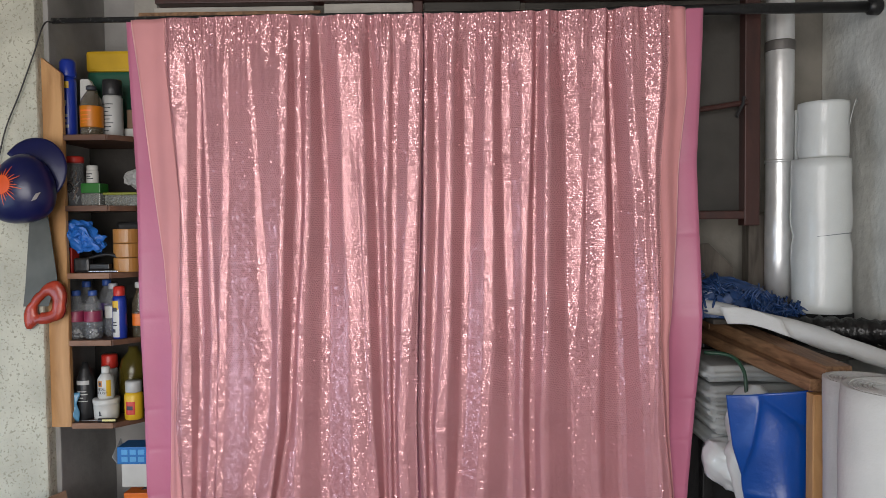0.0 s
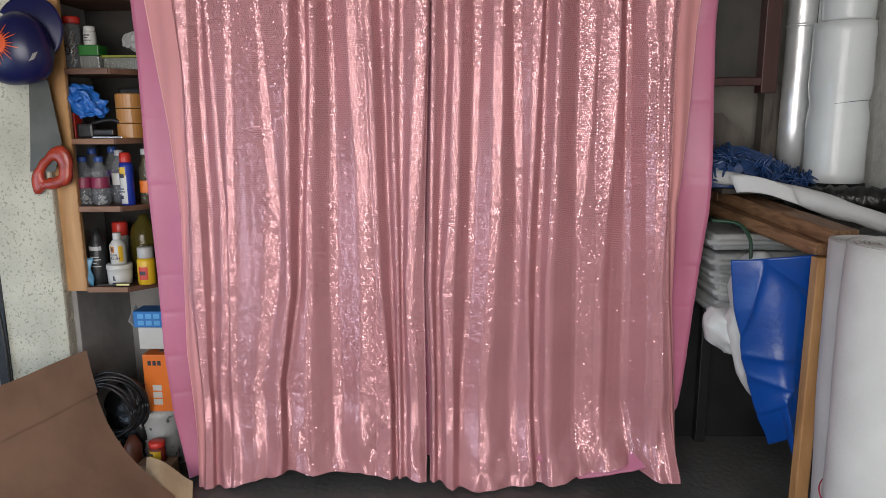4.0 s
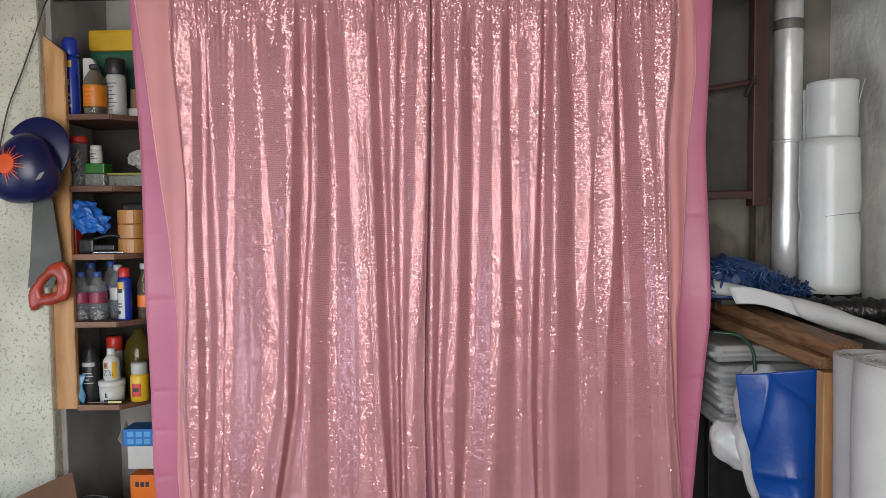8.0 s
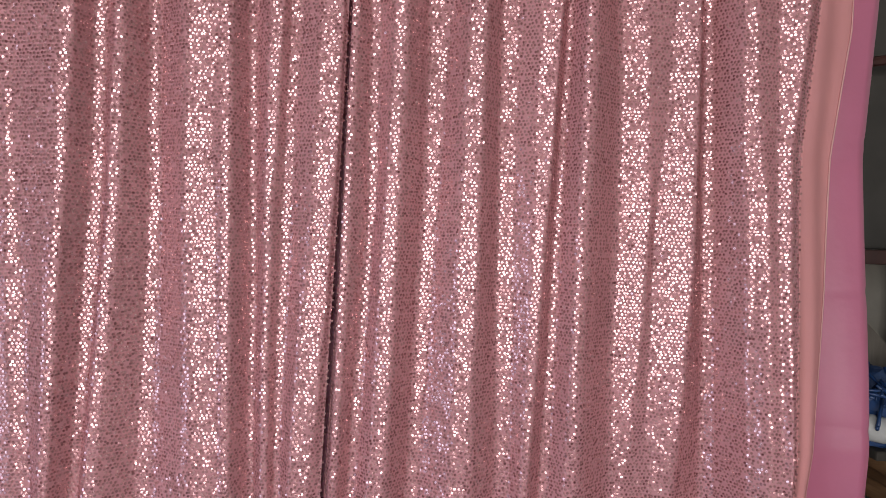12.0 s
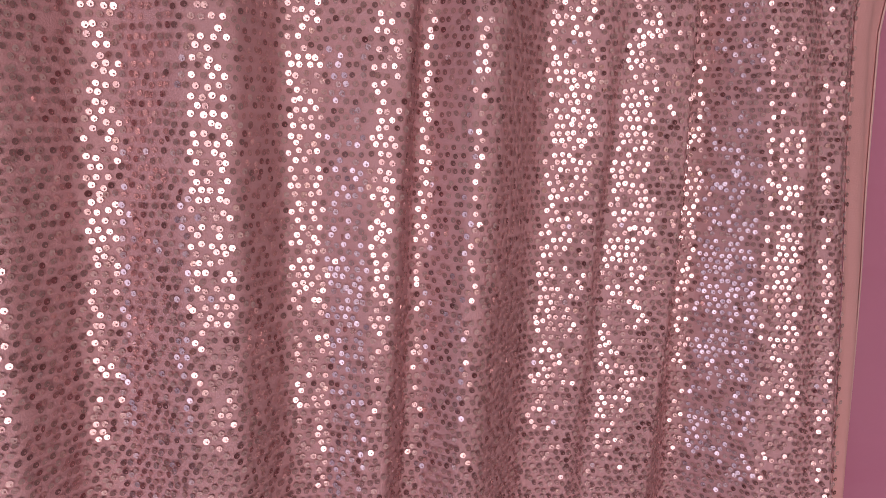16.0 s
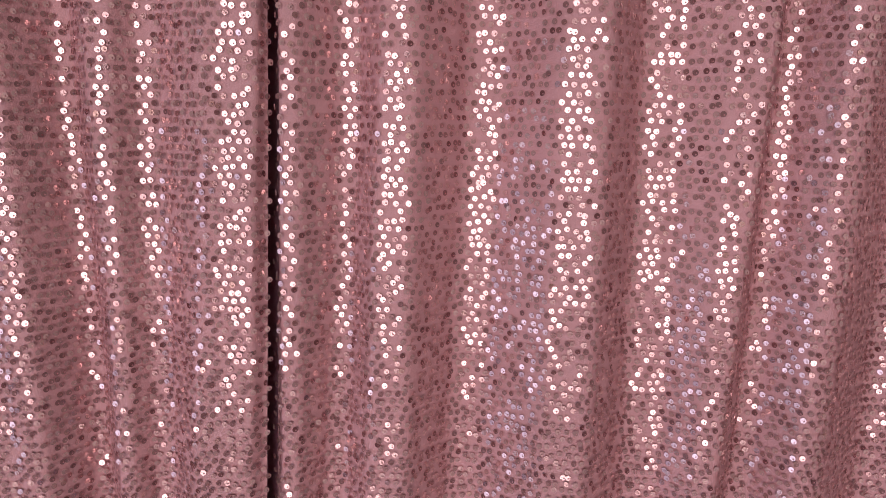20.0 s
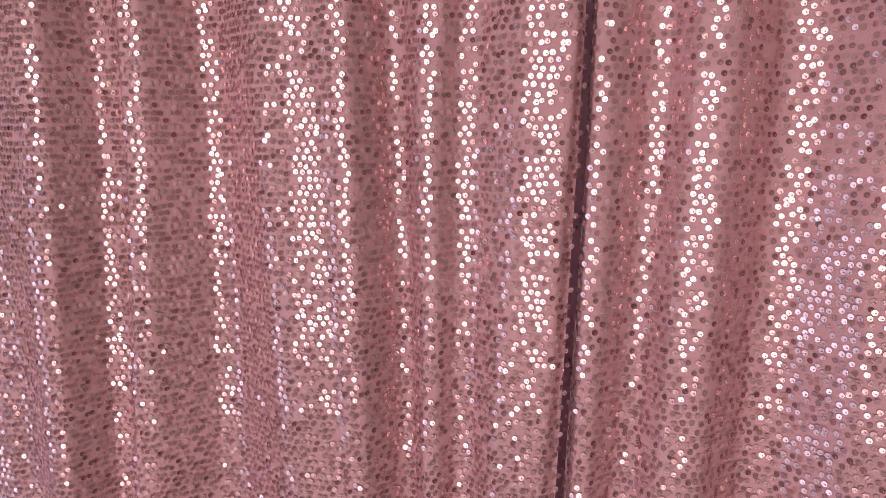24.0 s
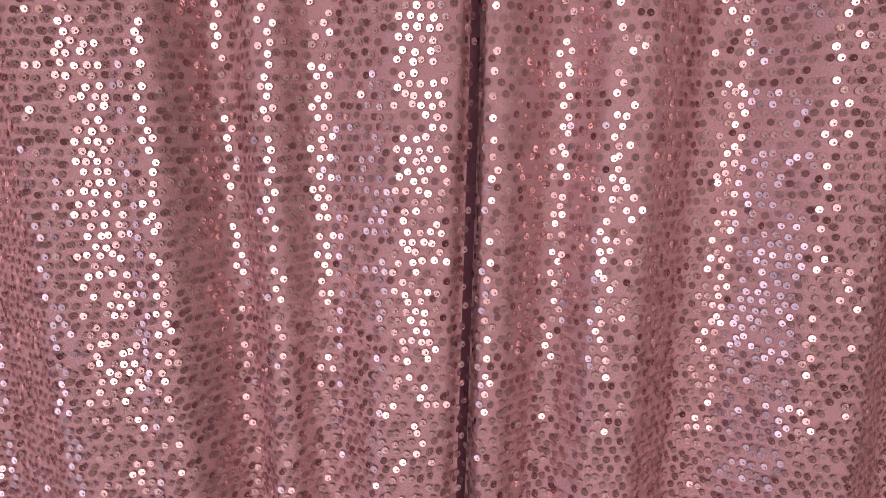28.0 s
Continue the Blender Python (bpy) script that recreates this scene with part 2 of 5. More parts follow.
FOLDS_LEFT = [
    fold((-0.926, -0.887, -0.900, -0.918, -0.898), (0.0019, 0.0019, 0.0019), -0.002, -1),
    fold((-0.888, -0.873, -0.875, -0.882, -0.882), (0.0269, 0.0065, 0.0171), -0.006, 1),
    fold((-0.813, -0.827, -0.832, -0.841, -0.858), (0.0057, 0.0075, 0.0057), 0.011, -1),
    fold((-0.801, -0.788, -0.774, -0.783, -0.815), (0.0038, 0.0056, 0.0114), -0.006, 1),
    fold((-0.717, -0.730, -0.747, -0.763, -0.772), (0.0070, 0.0100, 0.0114), -0.014, 1),
    fold((-0.637, -0.614, -0.591, -0.622, -0.683), (0.003, 0.010, 0.0183), -0.021, 0),
    fold((-0.516, -0.528, -0.548, -0.554, -0.608), (0.0109, 0.0042, 0.0038), -0.032, 1),
    fold((-0.479, -0.482, -0.510, -0.529, -0.588), (0.0093, 0.0116, 0.0042), -0.006, -1),
    fold((-0.443, -0.450, -0.481, -0.492, -0.512), (0.0052, 0.0056, 0.0057), -0.015, 1),
    fold((-0.403, -0.392, -0.402, -0.413, -0.410), (0.0044, 0.0075, 0.0091), 0.012, -1),
    fold((-0.328, -0.306, -0.288, -0.283, -0.298), (0.0098, 0.0293, 0.0271), -0.009, 1),
    fold((-0.271, -0.262, -0.256, -0.250, -0.225), (0.0057, 0.0057, 0.0038), -0.009, 1),
    fold((-0.237, -0.223, -0.215, -0.208, -0.203), (0.0038, 0.0038, 0.0038), 0.013, -1),
    fold((-0.182, -0.193, -0.188, -0.186, -0.190), (0.0123, 0.0043, 0.0038), -0.001, 1),
    fold((-0.151, -0.166, -0.169, -0.175, -0.172), (0.0071, 0.0057, 0.0038), 0.008, -1),
    fold((-0.083, -0.096, -0.129, -0.148, -0.133), (0.0168, 0.0227, 0.0137), -0.008, 1),
    fold((-0.060, -0.073, -0.089, -0.096, -0.093), (0.0006, 0.0006, 0.0006), -0.001, -1),
]
FOLDS_RIGHT = [
    fold((-0.055, -0.0665, -0.083, -0.092, -0.080), (0.0006, 0.0006, 0.0006), 0.006, -1),
    fold((-0.051, -0.057, -0.067, -0.076, -0.066), (0.0043, 0.0057, 0.0038), -0.006, 1),
    fold((-0.019, -0.014, -0.037, -0.046, -0.044), (0.0057, 0.0057, 0.0068), 0.008, -1),
    fold((0.032, 0.021, 0.006, -0.016, -0.010), (0.0057, 0.0109, 0.0140), -0.008, 1),
    fold((0.098, 0.085, 0.069, 0.059, 0.031), (0.0161, 0.0099, 0.0042), 0.015, -1),
    fold((0.163, 0.156, 0.155, 0.138, 0.114), (0.0109, 0.0147, 0.0100), -0.010, 1),
    fold((0.210, 0.218, 0.230, 0.228, 0.219), (0.0071, 0.0126, 0.0089), 0.010, -1),
    fold((0.291, 0.280, 0.266, 0.260, 0.274), (0.0133, 0.0064, 0.0038), -0.007, 1),
    fold((0.323, 0.313, 0.306, 0.301, 0.300), (0.0038, 0.0055, 0.0076), 0.007, -1),
    fold((0.351, 0.349, 0.346, 0.328, 0.335), (0.0038, 0.0038, 0.0053), -0.014, 1),
    fold((0.434, 0.449, 0.436, 0.441, 0.444), (0.0267, 0.0284, 0.0042), 0.011, 1),
    fold((0.528, 0.520, 0.513, 0.506, 0.514), (0.0219, 0.0339, 0.0103), 0.004, 1, -0.01),
    fold((0.571, 0.589, 0.602, 0.611, 0.617), (0.0038, 0.0055, 0.0043), 0.030, -1),
    fold((0.626, 0.662, 0.664, 0.678, 0.690), (0.0081, 0.0140, 0.0080), -0.007, 1),
    fold((0.707, 0.700, 0.703, 0.698, 0.723), (0.0263, 0.0072, 0.0038), -0.010, 1),
    fold((0.759, 0.728, 0.713, 0.726, 0.758), (0.0019, 0.0019, 0.0019), -0.006, -1),
]
LEVELS = (0.4, 0.74, 1.03, 1.5, 1.98)
WIDTH_LEVELS = (0.8, 1.4, 1.9)
TOP = 2.132


def wavy(x, z, s):
    return noise.noise(Vector((x * s, z * s * 0.35, 3.1)))


def rise(x, z):
    """The rod's slight slope lifts the cloth's top edge towards the bench."""
    return max(0.0, min(1.0, (z - 1.6) / 0.5)) ** 3 * float(np.interp(x, (-1.0, 0.2, 0.85), (-0.016, -0.010, 0.004)))


def lean(x, z):
    """How far the cloth's edge by the bench swings forward lower down."""
    return min(max((x - 0.55) / 0.17, 0.0), 1.0) * float(np.interp(z, (0.3, 1.1, 1.4, 1.62, 2.0), (-0.05, -0.065, -0.02, 0.012, 0.0)))


def facing(x):
    """The slope of a facet that sends the doorway's light to the middle of the room."""
    return -0.07 - (0.55 * x if x > 0 else 0.5 * max(x, -0.5))


def ramp(u):
    """A flank from 0 to 1: straight, with rounded shoulders."""
    r = 0.22
    if u < r:
        return u * u / (2 * r * (1 - r))
    if u > 1 - r:
        return 1 - (1 - u) ** 2 / (2 * r * (1 - r))
    return (u - r / 2) / (1 - r)


def fold_profile(folds, z, xs_per=20):
    """The cloth's line across, seen from above, at height z: arrays of x and y."""
    lo = min(max((0.30 - z) / 0.30, 0.0), 1.0)
    up = min(max((z - 1.95) / 0.17, 0.0), 1.0)
    cx, half, depth = [], [], []
    for i, (xs, ws, y, ridge, turn) in enumerate(folds):
        x = float(np.interp(z, LEVELS, xs[::-1]))
        inner = 0 < i < len(folds) - 1
        x += inner * (0.0035 * noise.noise(Vector((z * 2.1, xs[1] * 40, 0.5))) + 0.0012 * noise.noise(Vector((z * 9, xs[1] * 40, 2.5))))
        cx.append(x + 0.055 * lo * max(x, 0.0))
        wide = 0.88 + 0.3 * noise.noise(Vector((z * 4, xs[1] * 60, 7.5)))
        half.append(wide * float(np.interp(z, WIDTH_LEVELS, ws[::-1])))
        depth.append(1.5 * y * (1 - 0.6 * up))
    X, Y = [], []
    for i in range(len(folds) - 1):
        x0, x1 = cx[i], cx[i + 1]
        span = x1 - x0
        fit = min(1.0, 0.80 * span / (half[i] + half[i + 1]))
        w0, w1 = half[i] * fit, half[i + 1] * fit
        for k in range(xs_per):
            x = x0 + span * k / xs_per
            u = min(max((x - x0 - w0) / (span - w0 - w1), 0.0), 1.0)
            da, db = min(x - x0, w0), max(x - x1, -w1)
            ya = depth[i] + (facing(x0) + folds[i][4]) * da + folds[i][3] * 0.05 * da * da / half[i]
            yb = depth[i + 1] + (facing(x1) + folds[i + 1][4]) * db + folds[i + 1][3] * 0.05 * db * db / half[i + 1]
            y = ya + (yb - ya) * ramp(u)
            y += 0.0016 * wavy(x, z, 11) + (1 - 0.6 * up) * 0.0007 * noise.noise(Vector((x * 60, z * 1.3, 8.2)))
            # gathered on the rod
            y += up * (0.006 * noise.noise(Vector((x * 38, z * 9, 4.4))) + 0.005 * noise.noise(Vector((x * 90, z * 4, 1.4))))
            y += 0.0032 * min(max((z - 1.78) / 0.3, 0.0), 1.0) * noise.noise(Vector((x * 75, z * 1.6, 5.4)))
            # the hem pools and swings forward
            y -= lo * lo * (0.060 + 0.05 * wavy(x, 0.0, 4)) + lo * 0.035 * wavy(x, z * 1.5, 9) + lo * lo * 0.02 * wavy(x + 3 + 0.5 * z, 0.0, 17)
            y += lo * (0.010 * math.sin(46 * (x + 0.35 * z)) * wavy(x, z, 3) + 0.006 * noise.noise(Vector((24 * (x - 0.5 * z), 5 * z, 6.1))))
            X.append(x)
            Y.append(y + lean(x, z))
    X.append(cx[-1])
    Y.append(Y[-1])
    return np.array(X), np.array(Y)


HEM_X = (-0.90, -0.83, -0.72, -0.61, -0.50, -0.32, -0.20, -0.08, 0.0, 0.1, 0.2, 0.37, 0.45, 0.63, 0.67, 0.75, 0.85)
HEM_Z = (0.002, 0.006, 0.040, 0.080, 0.060, 0.063, 0.043, 0.036, 0.012, 0.008, 0.010, 0.025, 0.043, 0.094, 0.078, 0.066, 0.066)


def hem_height(x):
    """The hem's uneven height over the floor."""
    return max(0.004, float(np.interp(x, HEM_X, HEM_Z)) + 0.004 * wavy(x, 0, 9) + 0.003 * wavy(x, 1, 23))


def cloth_row(folds, v, count):
    """count points spread evenly along the cloth at a height v (0 hem, 1 rod), as an array."""
    z = 0.03 + v * (TOP - 0.03)
    X, Y = fold_profile(folds, z)
    s = np.concatenate([[0], np.cumsum(np.hypot(np.diff(X), np.diff(Y)))])
    at = np.linspace(0, s[-1], count)
    return np.interp(at, s, X), np.interp(at, s, Y), z, s[-1]


def curtain_panel(name, folds, seed, label, near):
    rng = np.random.default_rng(seed)
    ob = thing(name, (0, 0, 0), label, "curtain", "sequin curtain panels")
    length = np.mean([cloth_row(folds, v, 9)[3] for v in (0.3, 0.5, 0.7)])
    # backing cloth
    nu, nv = len(folds) * 22, 150
    P = np.zeros((nv + 1, nu + 1, 3))
    for j in range(nv + 1):
        x, y, z, _ = cloth_row(folds, j / nv, nu + 1)
        P[j, :, 0], P[j, :, 1], P[j, :, 2] = x, y + 0.0015, z
    for i in range(nu + 1):
        drop = hem_height(P[0, i, 0]) - 0.03
        for j in range(nv * 3 // 4, nv + 1):
            P[j, i, 2] += rise(P[j, i, 0], P[j, i, 2])
        P[:28, i, 2] += drop * np.linspace(1, 0, 28)
    q = (np.arange(nv)[:, None] * (nu + 1) + np.arange(nu)[None, :]).ravel()
    me = bpy.data.meshes.new("backing_cloth")
    me.from_pydata(P.reshape(-1, 3).tolist(), [], np.stack([q, q + 1, q + nu + 2, q + nu + 1], 1).tolist())
    me.polygons.foreach_set("use_smooth", [True] * len(me.polygons))
    me.materials.append(M_MESH)
    cloth = new("backing_cloth", me)
    cloth.parent = ob
    cloth["label"] = "light pink backing cloth under the sequins"
    # sequins in staggered rows
    cols, pitch_z, radius = int(length / 0.0067), 0.0062, 0.00222
    rows = int((TOP - 0.03) / pitch_z)
    C, NX, NZ = [], [], []
    for j in range(rows):
        x, y, z, _ = cloth_row(folds, (j + 0.5) / rows, 2 * cols + 1)
        dx, dy = np.gradient(x), np.gradient(y)
        pick = slice(1 if j % 2 else 0, None, 2)
        nx, ny = dy / np.hypot(dx, dy), -dx / np.hypot(dx, dy)
        zz = np.full(len(x), z)
        if z < 0.42:
            zz += np.array([hem_height(v) - 0.03 for v in x]) * (1 - (z - 0.03) / 0.39)
        if z > 1.6:
            zz += np.array([rise(v, z) for v in x])
        C.append(np.stack([x, y, zz], 1)[pick])
        NX.append(np.stack([nx, ny], 1)[pick])
        lo = max((0.36 - z) / 0.36, 0.0)
        side = np.interp(C[-1][:, 0], (-0.3, 0.5), (1.15, 0.45))
        # discs low by the bench are tipped down to dim their glints
        back = 0.11 * np.clip((C[-1][:, 0] - 0.05) / 0.35, 0, 1) * float(np.interp(z, (0.15, 0.35, 0.9, 1.2), (0, 1, 1, 0)))
        NZ.append(0.05 * side * min(max((1.0 - z) / 0.6, 0.0), 1.0) + 1.5 * side * lo * (0.48 + np.array([wavy(v, z, 9) for v in C[-1][:, 0]])) - 0.13 * min(max((z - 1.6) / 0.4, 0.0), 1.0) - back)
    C, NX, NZ = np.concatenate(C), np.concatenate(NX), np.concatenate(NZ)
    keep = rng.random(len(C)) > 0.02
    C, NX, NZ = C[keep], NX[keep], NZ[keep]
    n = len(C)
    C = C + rng.normal(0, 1, C.shape) * (0.0009, 0.0004, 0.0008)
    # each disc leans its own way from the cloth it is sewn to
    loose = rng.random(n) < 0.07
    yaw = np.where(loose, rng.normal(0, 0.25, n), rng.normal(0, 0.026, n))
    tip = np.where(loose, rng.normal(0, 0.18, n), rng.normal(0.015, 0.055, n)) + NZ
    # puckered where the cloth is gathered on the rod
    pucker = np.clip((C[:, 2] - 1.99) / 0.08, 0, 1)
    yaw += pucker * rng.normal(0, 0.22, n)
    # neighbouring discs hang together in small clumps
    cell = (np.floor(C[:, 0] / 0.010).astype(int) * 71 + np.floor(C[:, 2] / 0.013).astype(int) * 1009) % 4096
    yaw += rng.normal(0, 0.034, 4096)[cell]
    tip += rng.normal(0, 0.060, 4096)[cell]
    c, s = np.cos(yaw), np.sin(yaw)
    n2 = np.stack([NX[:, 0] * c - NX[:, 1] * s, NX[:, 0] * s + NX[:, 1] * c], 1)
    U = np.stack([-n2[:, 1], n2[:, 0], np.zeros(n)], 1)
    ct, st = np.cos(tip), np.sin(tip)
    N = np.stack([n2[:, 0] * ct, n2[:, 1] * ct, st], 1)
    V = np.cross(N, U)
    C = C + 0.0012 * N
    fine = (C[:, 2] > 0.93) & (C[:, 2] < 1.95)
    single = np.zeros(n, bool)
    order = np.argsort(np.hypot(C[:, 0] - near[0], C[:, 2] - near[1]))[:150]
    single[order] = True

    def discs(idx, segs, hole):
        a = 2 * np.pi * np.arange(segs) / segs
        k = len(idx)
        rad = radius * rng.uniform(0.94, 1.06, k)[:, None, None]
        outer = C[idx][:, None] + rad * (np.cos(a)[None, :, None] * U[idx][:, None] + np.sin(a)[None, :, None] * V[idx][:, None])
        if not hole:
            v = outer.reshape(-1, 3)
            f = (np.arange(k)[:, None] * segs + np.arange(segs)[None, :])
            return v, f
        hx, hy, hr = 0.30, -0.22, 0.29
        inner = C[idx][:, None] + rad * ((hx + hr * np.cos(a))[None, :, None] * U[idx][:, None] + (hy + hr * np.sin(a))[None, :, None] * V[idx][:, None])
        v = np.concatenate([outer, inner], 1).reshape(-1, 3)
        i = np.arange(segs)
        f = np.stack([i, (i + 1) % segs, segs + (i + 1) % segs, segs + i], 1)
        f = (np.arange(k)[:, None, None] * 2 * segs + f[None]).reshape(-1, 4)
        return v, f

    for tag, idx, segs, hole in (("sequin_covering", np.flatnonzero(fine & ~single), 9, True), ("sequin_covering", np.flatnonzero(~fine & ~single), 6, False)):
        v, f = discs(idx, segs, hole)
        me = bpy.data.meshes.new(tag)
        me.from_pydata(v.tolist(), [], f.tolist())
        me.materials.append(M_SEQUIN)
        o = new(tag, me)
        o.parent = ob
        tagged(o, "rows of small rose-pink foil sequins", kind="stuff")
    for k in np.flatnonzero(single):
        v, f = discs(np.array([k]), 9, True)
        me = bpy.data.meshes.new("sequin")
        me.from_pydata((v - C[k]).tolist(), [], f.tolist())
        me.materials.append(M_SEQUIN)
        o = new("sequin", me)
        o.location = C[k]
        o.parent = ob
    return ob


PANEL_LEFT = curtain_panel("sequin_curtain", FOLDS_LEFT, 11, "rose pink sequin curtain panel gathered in soft folds", (-0.2, 1.42))
PANEL_RIGHT = curtain_panel("sequin_curtain", FOLDS_RIGHT, 12, "rose pink sequin curtain panel with deeper folds, hung beside its pair", (0.25, 1.42))

# ---- cloth behind and beside the sequins ----


def edge_at(z, table):
    zs, xs = zip(*sorted(table))
    return float(np.interp(z, zs, xs))


SATIN_L = [(2.12, -1.068), (1.6, -1.052), (1.0, -1.045), (0.5, -1.040), (0.25, -1.02), (0.0, -0.975)]
SATIN_R = [(2.12, 0.884), (1.6, 0.868), (1.0, 0.864), (0.5, 0.822), (0.28, 0.800), (0.12, 0.74), (0.0, 0.72)]
SHEER_L = [(2.12, -1.048), (1.9, -1.022), (1.6, -0.992), (1.3, -0.956), (1.0, -0.935), (0.5, -0.952), (0.2, -0.935), (0.0, -0.925)]
SHEER_R = [(2.12, 0.822), (1.84, 0.829), (1.6, 0.803), (1.38, 0.786), (1.03, 0.748), (0.7, 0.752), (0.3, 0.785), (0.12, 0.79)]


def satin(u, v):
    z = 0.012 + v * 2.118
    x0, x1 = edge_at(z, SATIN_L), edge_at(z, SATIN_R)
    x = x0 + u * (x1 - x0)
    edge = max(0.0, 1 - min(u, 1 - u) * 14)
    y = 0.050 - 0.020 * edge + 0.008 * math.sin(x * 31 + 2 * z) * (1 - 0.6 * edge) + 0.004 * wavy(x, z, 9)
    y -= (0.02 + 0.06 * max(0.0, min(1.0, (x - 0.1) / 0.3))) * max(0.0, (0.25 - z) / 0.25) ** 2
    y += 0.004 * edge * math.sin(7 * z + 3 * x) + 0.002 * math.sin(60 * z) * max(0, noise.noise(Vector((x * 3, z * 2, 0))))
    y += sum(0.0035 * math.exp(-abs(z - c - 0.02 * x) / 0.006) for c in (1.63, 1.36, 1.12, 0.80, 0.66, 0.50, 0.36)) * edge
    foot = float(np.interp(x, (-1.0, -0.7, 0.4, 0.46, 0.64, 0.70, 0.9), (0.004, 0.10, 0.10, 0.030, 0.074, 0.11, 0.12)))
    z += (foot - 0.012) * max(0.0, 1 - v / 0.18)
    return (x, min(y, 0.085) + 0.8 * lean(x, z), z + rise(x, z))


backdrop = tagged(part("satin_backdrop", sheet(satin, 150, 300, 0.0012), M_SATIN, None, "", True), "mauve pink satin backdrop hanging behind the sequin curtains", "curtain")
M_HEM = material("pale_peach_hem", (0.82, 0.46, 0.45), 0.7, bump=0.1, bump_scale=400)


def margin(parent, folds, table, side):
    """The plain edge of a panel, without sequins, with a stitched hem."""
    def line(z):
        X, Y = fold_profile(folds, z)
        return (X[0], Y[0]) if side < 0 else (X[-1], Y[-1])

    def f(u, v):
        z = 0.03 + v * (TOP - 0.03)
        x0, y0 = line(z)
        x1 = edge_at(z, table)
        y1 = 0.022 - 0.06 * max(0.0, (0.3 - z) / 0.3) ** 2 + lean(x1, z)
        x = x0 + (x1 - x0) * u
        return (x, y0 + (y1 - y0) * u + 0.006 * math.sin(u * 5 + z * 6) * u * (1 - u) * 4 + 0.003 * wavy(x, z, 12), z + rise(x, z) + (hem_height(min(max(x, -0.9), 0.75)) - 0.03) * max(0.0, 1 - (z - 0.03) / 0.39))

    part("margin", sheet(f, 16, 110, 0.0008), M_SHEER, parent, "plain peach mesh edge without sequins", True)
    part("hem", sheet(lambda u, v: Vector(f(0.962 + 0.04 * u, v)) + Vector((0, -0.0016, 0)), 3, 110, 0.0006), M_HEM, parent, "narrow rolled pale hem", True)


margin(PANEL_LEFT, FOLDS_LEFT, SHEER_L, -1)
margin(PANEL_RIGHT, FOLDS_RIGHT, SHEER_R, 1)

# ---- rod ----
rod = thing("curtain_rod", (0, 0.045, 2.130), "black telescopic metal curtain rod fixed between the walls", "curtain rod")
part("inner_tube", lathe([(0.0095, -1.355), (0.0095, 0.65)], 16, turn=pose(0, 0, 0, 0, 89.8, 0)), material("chipped_black_tube", (0.02, 0.02, 0.02), 0.45, spots=(90, 0.6, (0.12, 0.12, 0.11))), rod, "thinner scuffed tube", True)
part("outer_tube", lathe([(0.0125, 0.55), (0.0165, 0.62), (0.0185, 1.455)], 20, turn=pose(0, 0, 0, 0, 89.8, 0)), M_BLACK, rod, smooth=True)
part("end_cap", lathe([(0.018, 1.44), (0.027, 1.45), (0.028, 1.480), (0.02, 1.488)], 20, turn=pose(0, 0, 0, 0, 89.8, 0)), M_BLACK, rod, "round rubber wall cap", True)

# ---- window behind the curtain ----
M_PANE = material("dirty_dark_pane", (0.055, 0.051, 0.045), 0.25, vary=0.2, scale=5, bump=0.05)
M_DARKPOST = wood("grimy_shade_wood", (0.13, 0.115, 0.095), (0.06, 0.05, 0.042), 0.8, (8, 8, 1), 4)
M_PALEPANEL = material("faded_board", (0.42, 0.40, 0.36), 0.8, vary=0.12)
window = tagged(new("window_1"), "red-brown wooden window with dusty dark panes", kind="structure")
part("jamb", slab(1.058, 1.112, 0.105, 0.16, 1.40, 2.45), M_FRAME, window)
part("bottom_rail", slab(0.30, 1.057, 0.10, 0.14, 1.424, 1.452), M_FRAME, window)
part("top_rail", slab(-1.0, 1.057, 0.10, 0.15, 2.196, 2.245), M_FRAME, window)
part("mullion", slab(-0.095, -0.062, 0.10, 0.145, 1.90, 2.195), M_FRAME, window)
part("pane", slab(0.30, 1.06, 0.151, 0.158, 1.452, 2.4), M_PANE, window, "dark dusty glass")
part("panel", slab(-0.41, -0.098, 0.12, 0.135, 1.95, 2.195), M_PALEPANEL, window, "pale board behind the frame")
part("panel", slab(-0.06, 0.28, 0.12, 0.135, 1.95, 2.195), M_PANE, window)
part("panel", slab(-1.02, -0.45, 0.14, 0.155, 2.10, 2.195), M_PALEPANEL, window)
part("plank", slab(-1.06, -0.42, 0.104, 0.119, 2.130, 2.168), M_BEAM, window, "bare brown plank")
stay = part("stay_bar", tube([(0.80, 0.092, 1.79), (1.06, 0.090, 1.828)], 0.0095, 8), M_FRAME, window)
part("latch", tube([(1.045, 0.083, 1.845), (1.04, 0.078, 1.82), (1.015, 0.074, 1.775)], 0.006, 8), M_BLACK, stay, "small bent latch handle")

bm = bmesh.new()
lean_pts = ((0.90, 1.06), (1.075, 1.06), (1.075, 1.245), (0.985, 1.335), (0.90, 1.33))
front, rear = [bm.verts.new((x, 0.245, z)) for x, z in lean_pts], [bm.verts.new((x, 0.258, z)) for x, z in lean_pts]
bm.faces.new(front)
bm.faces.new(rear[::-1])
for i in range(5):
    j = (i + 1) % 5
    bm.faces.new((front[j], front[i], rear[i], rear[j]))
tagged(part("board_offcut", bm, M_DARKPOST, None), "grimy brown board offcut with a slanted top behind the clips", "board")
# post added to darken the shadowed wall below the jamb
tagged(part("post", slab(1.15, 1.215, 0.285, 0.345, 0.999, 1.44), M_DARKPOST, None), "upright post added for the dark shade under the window frame", "post")

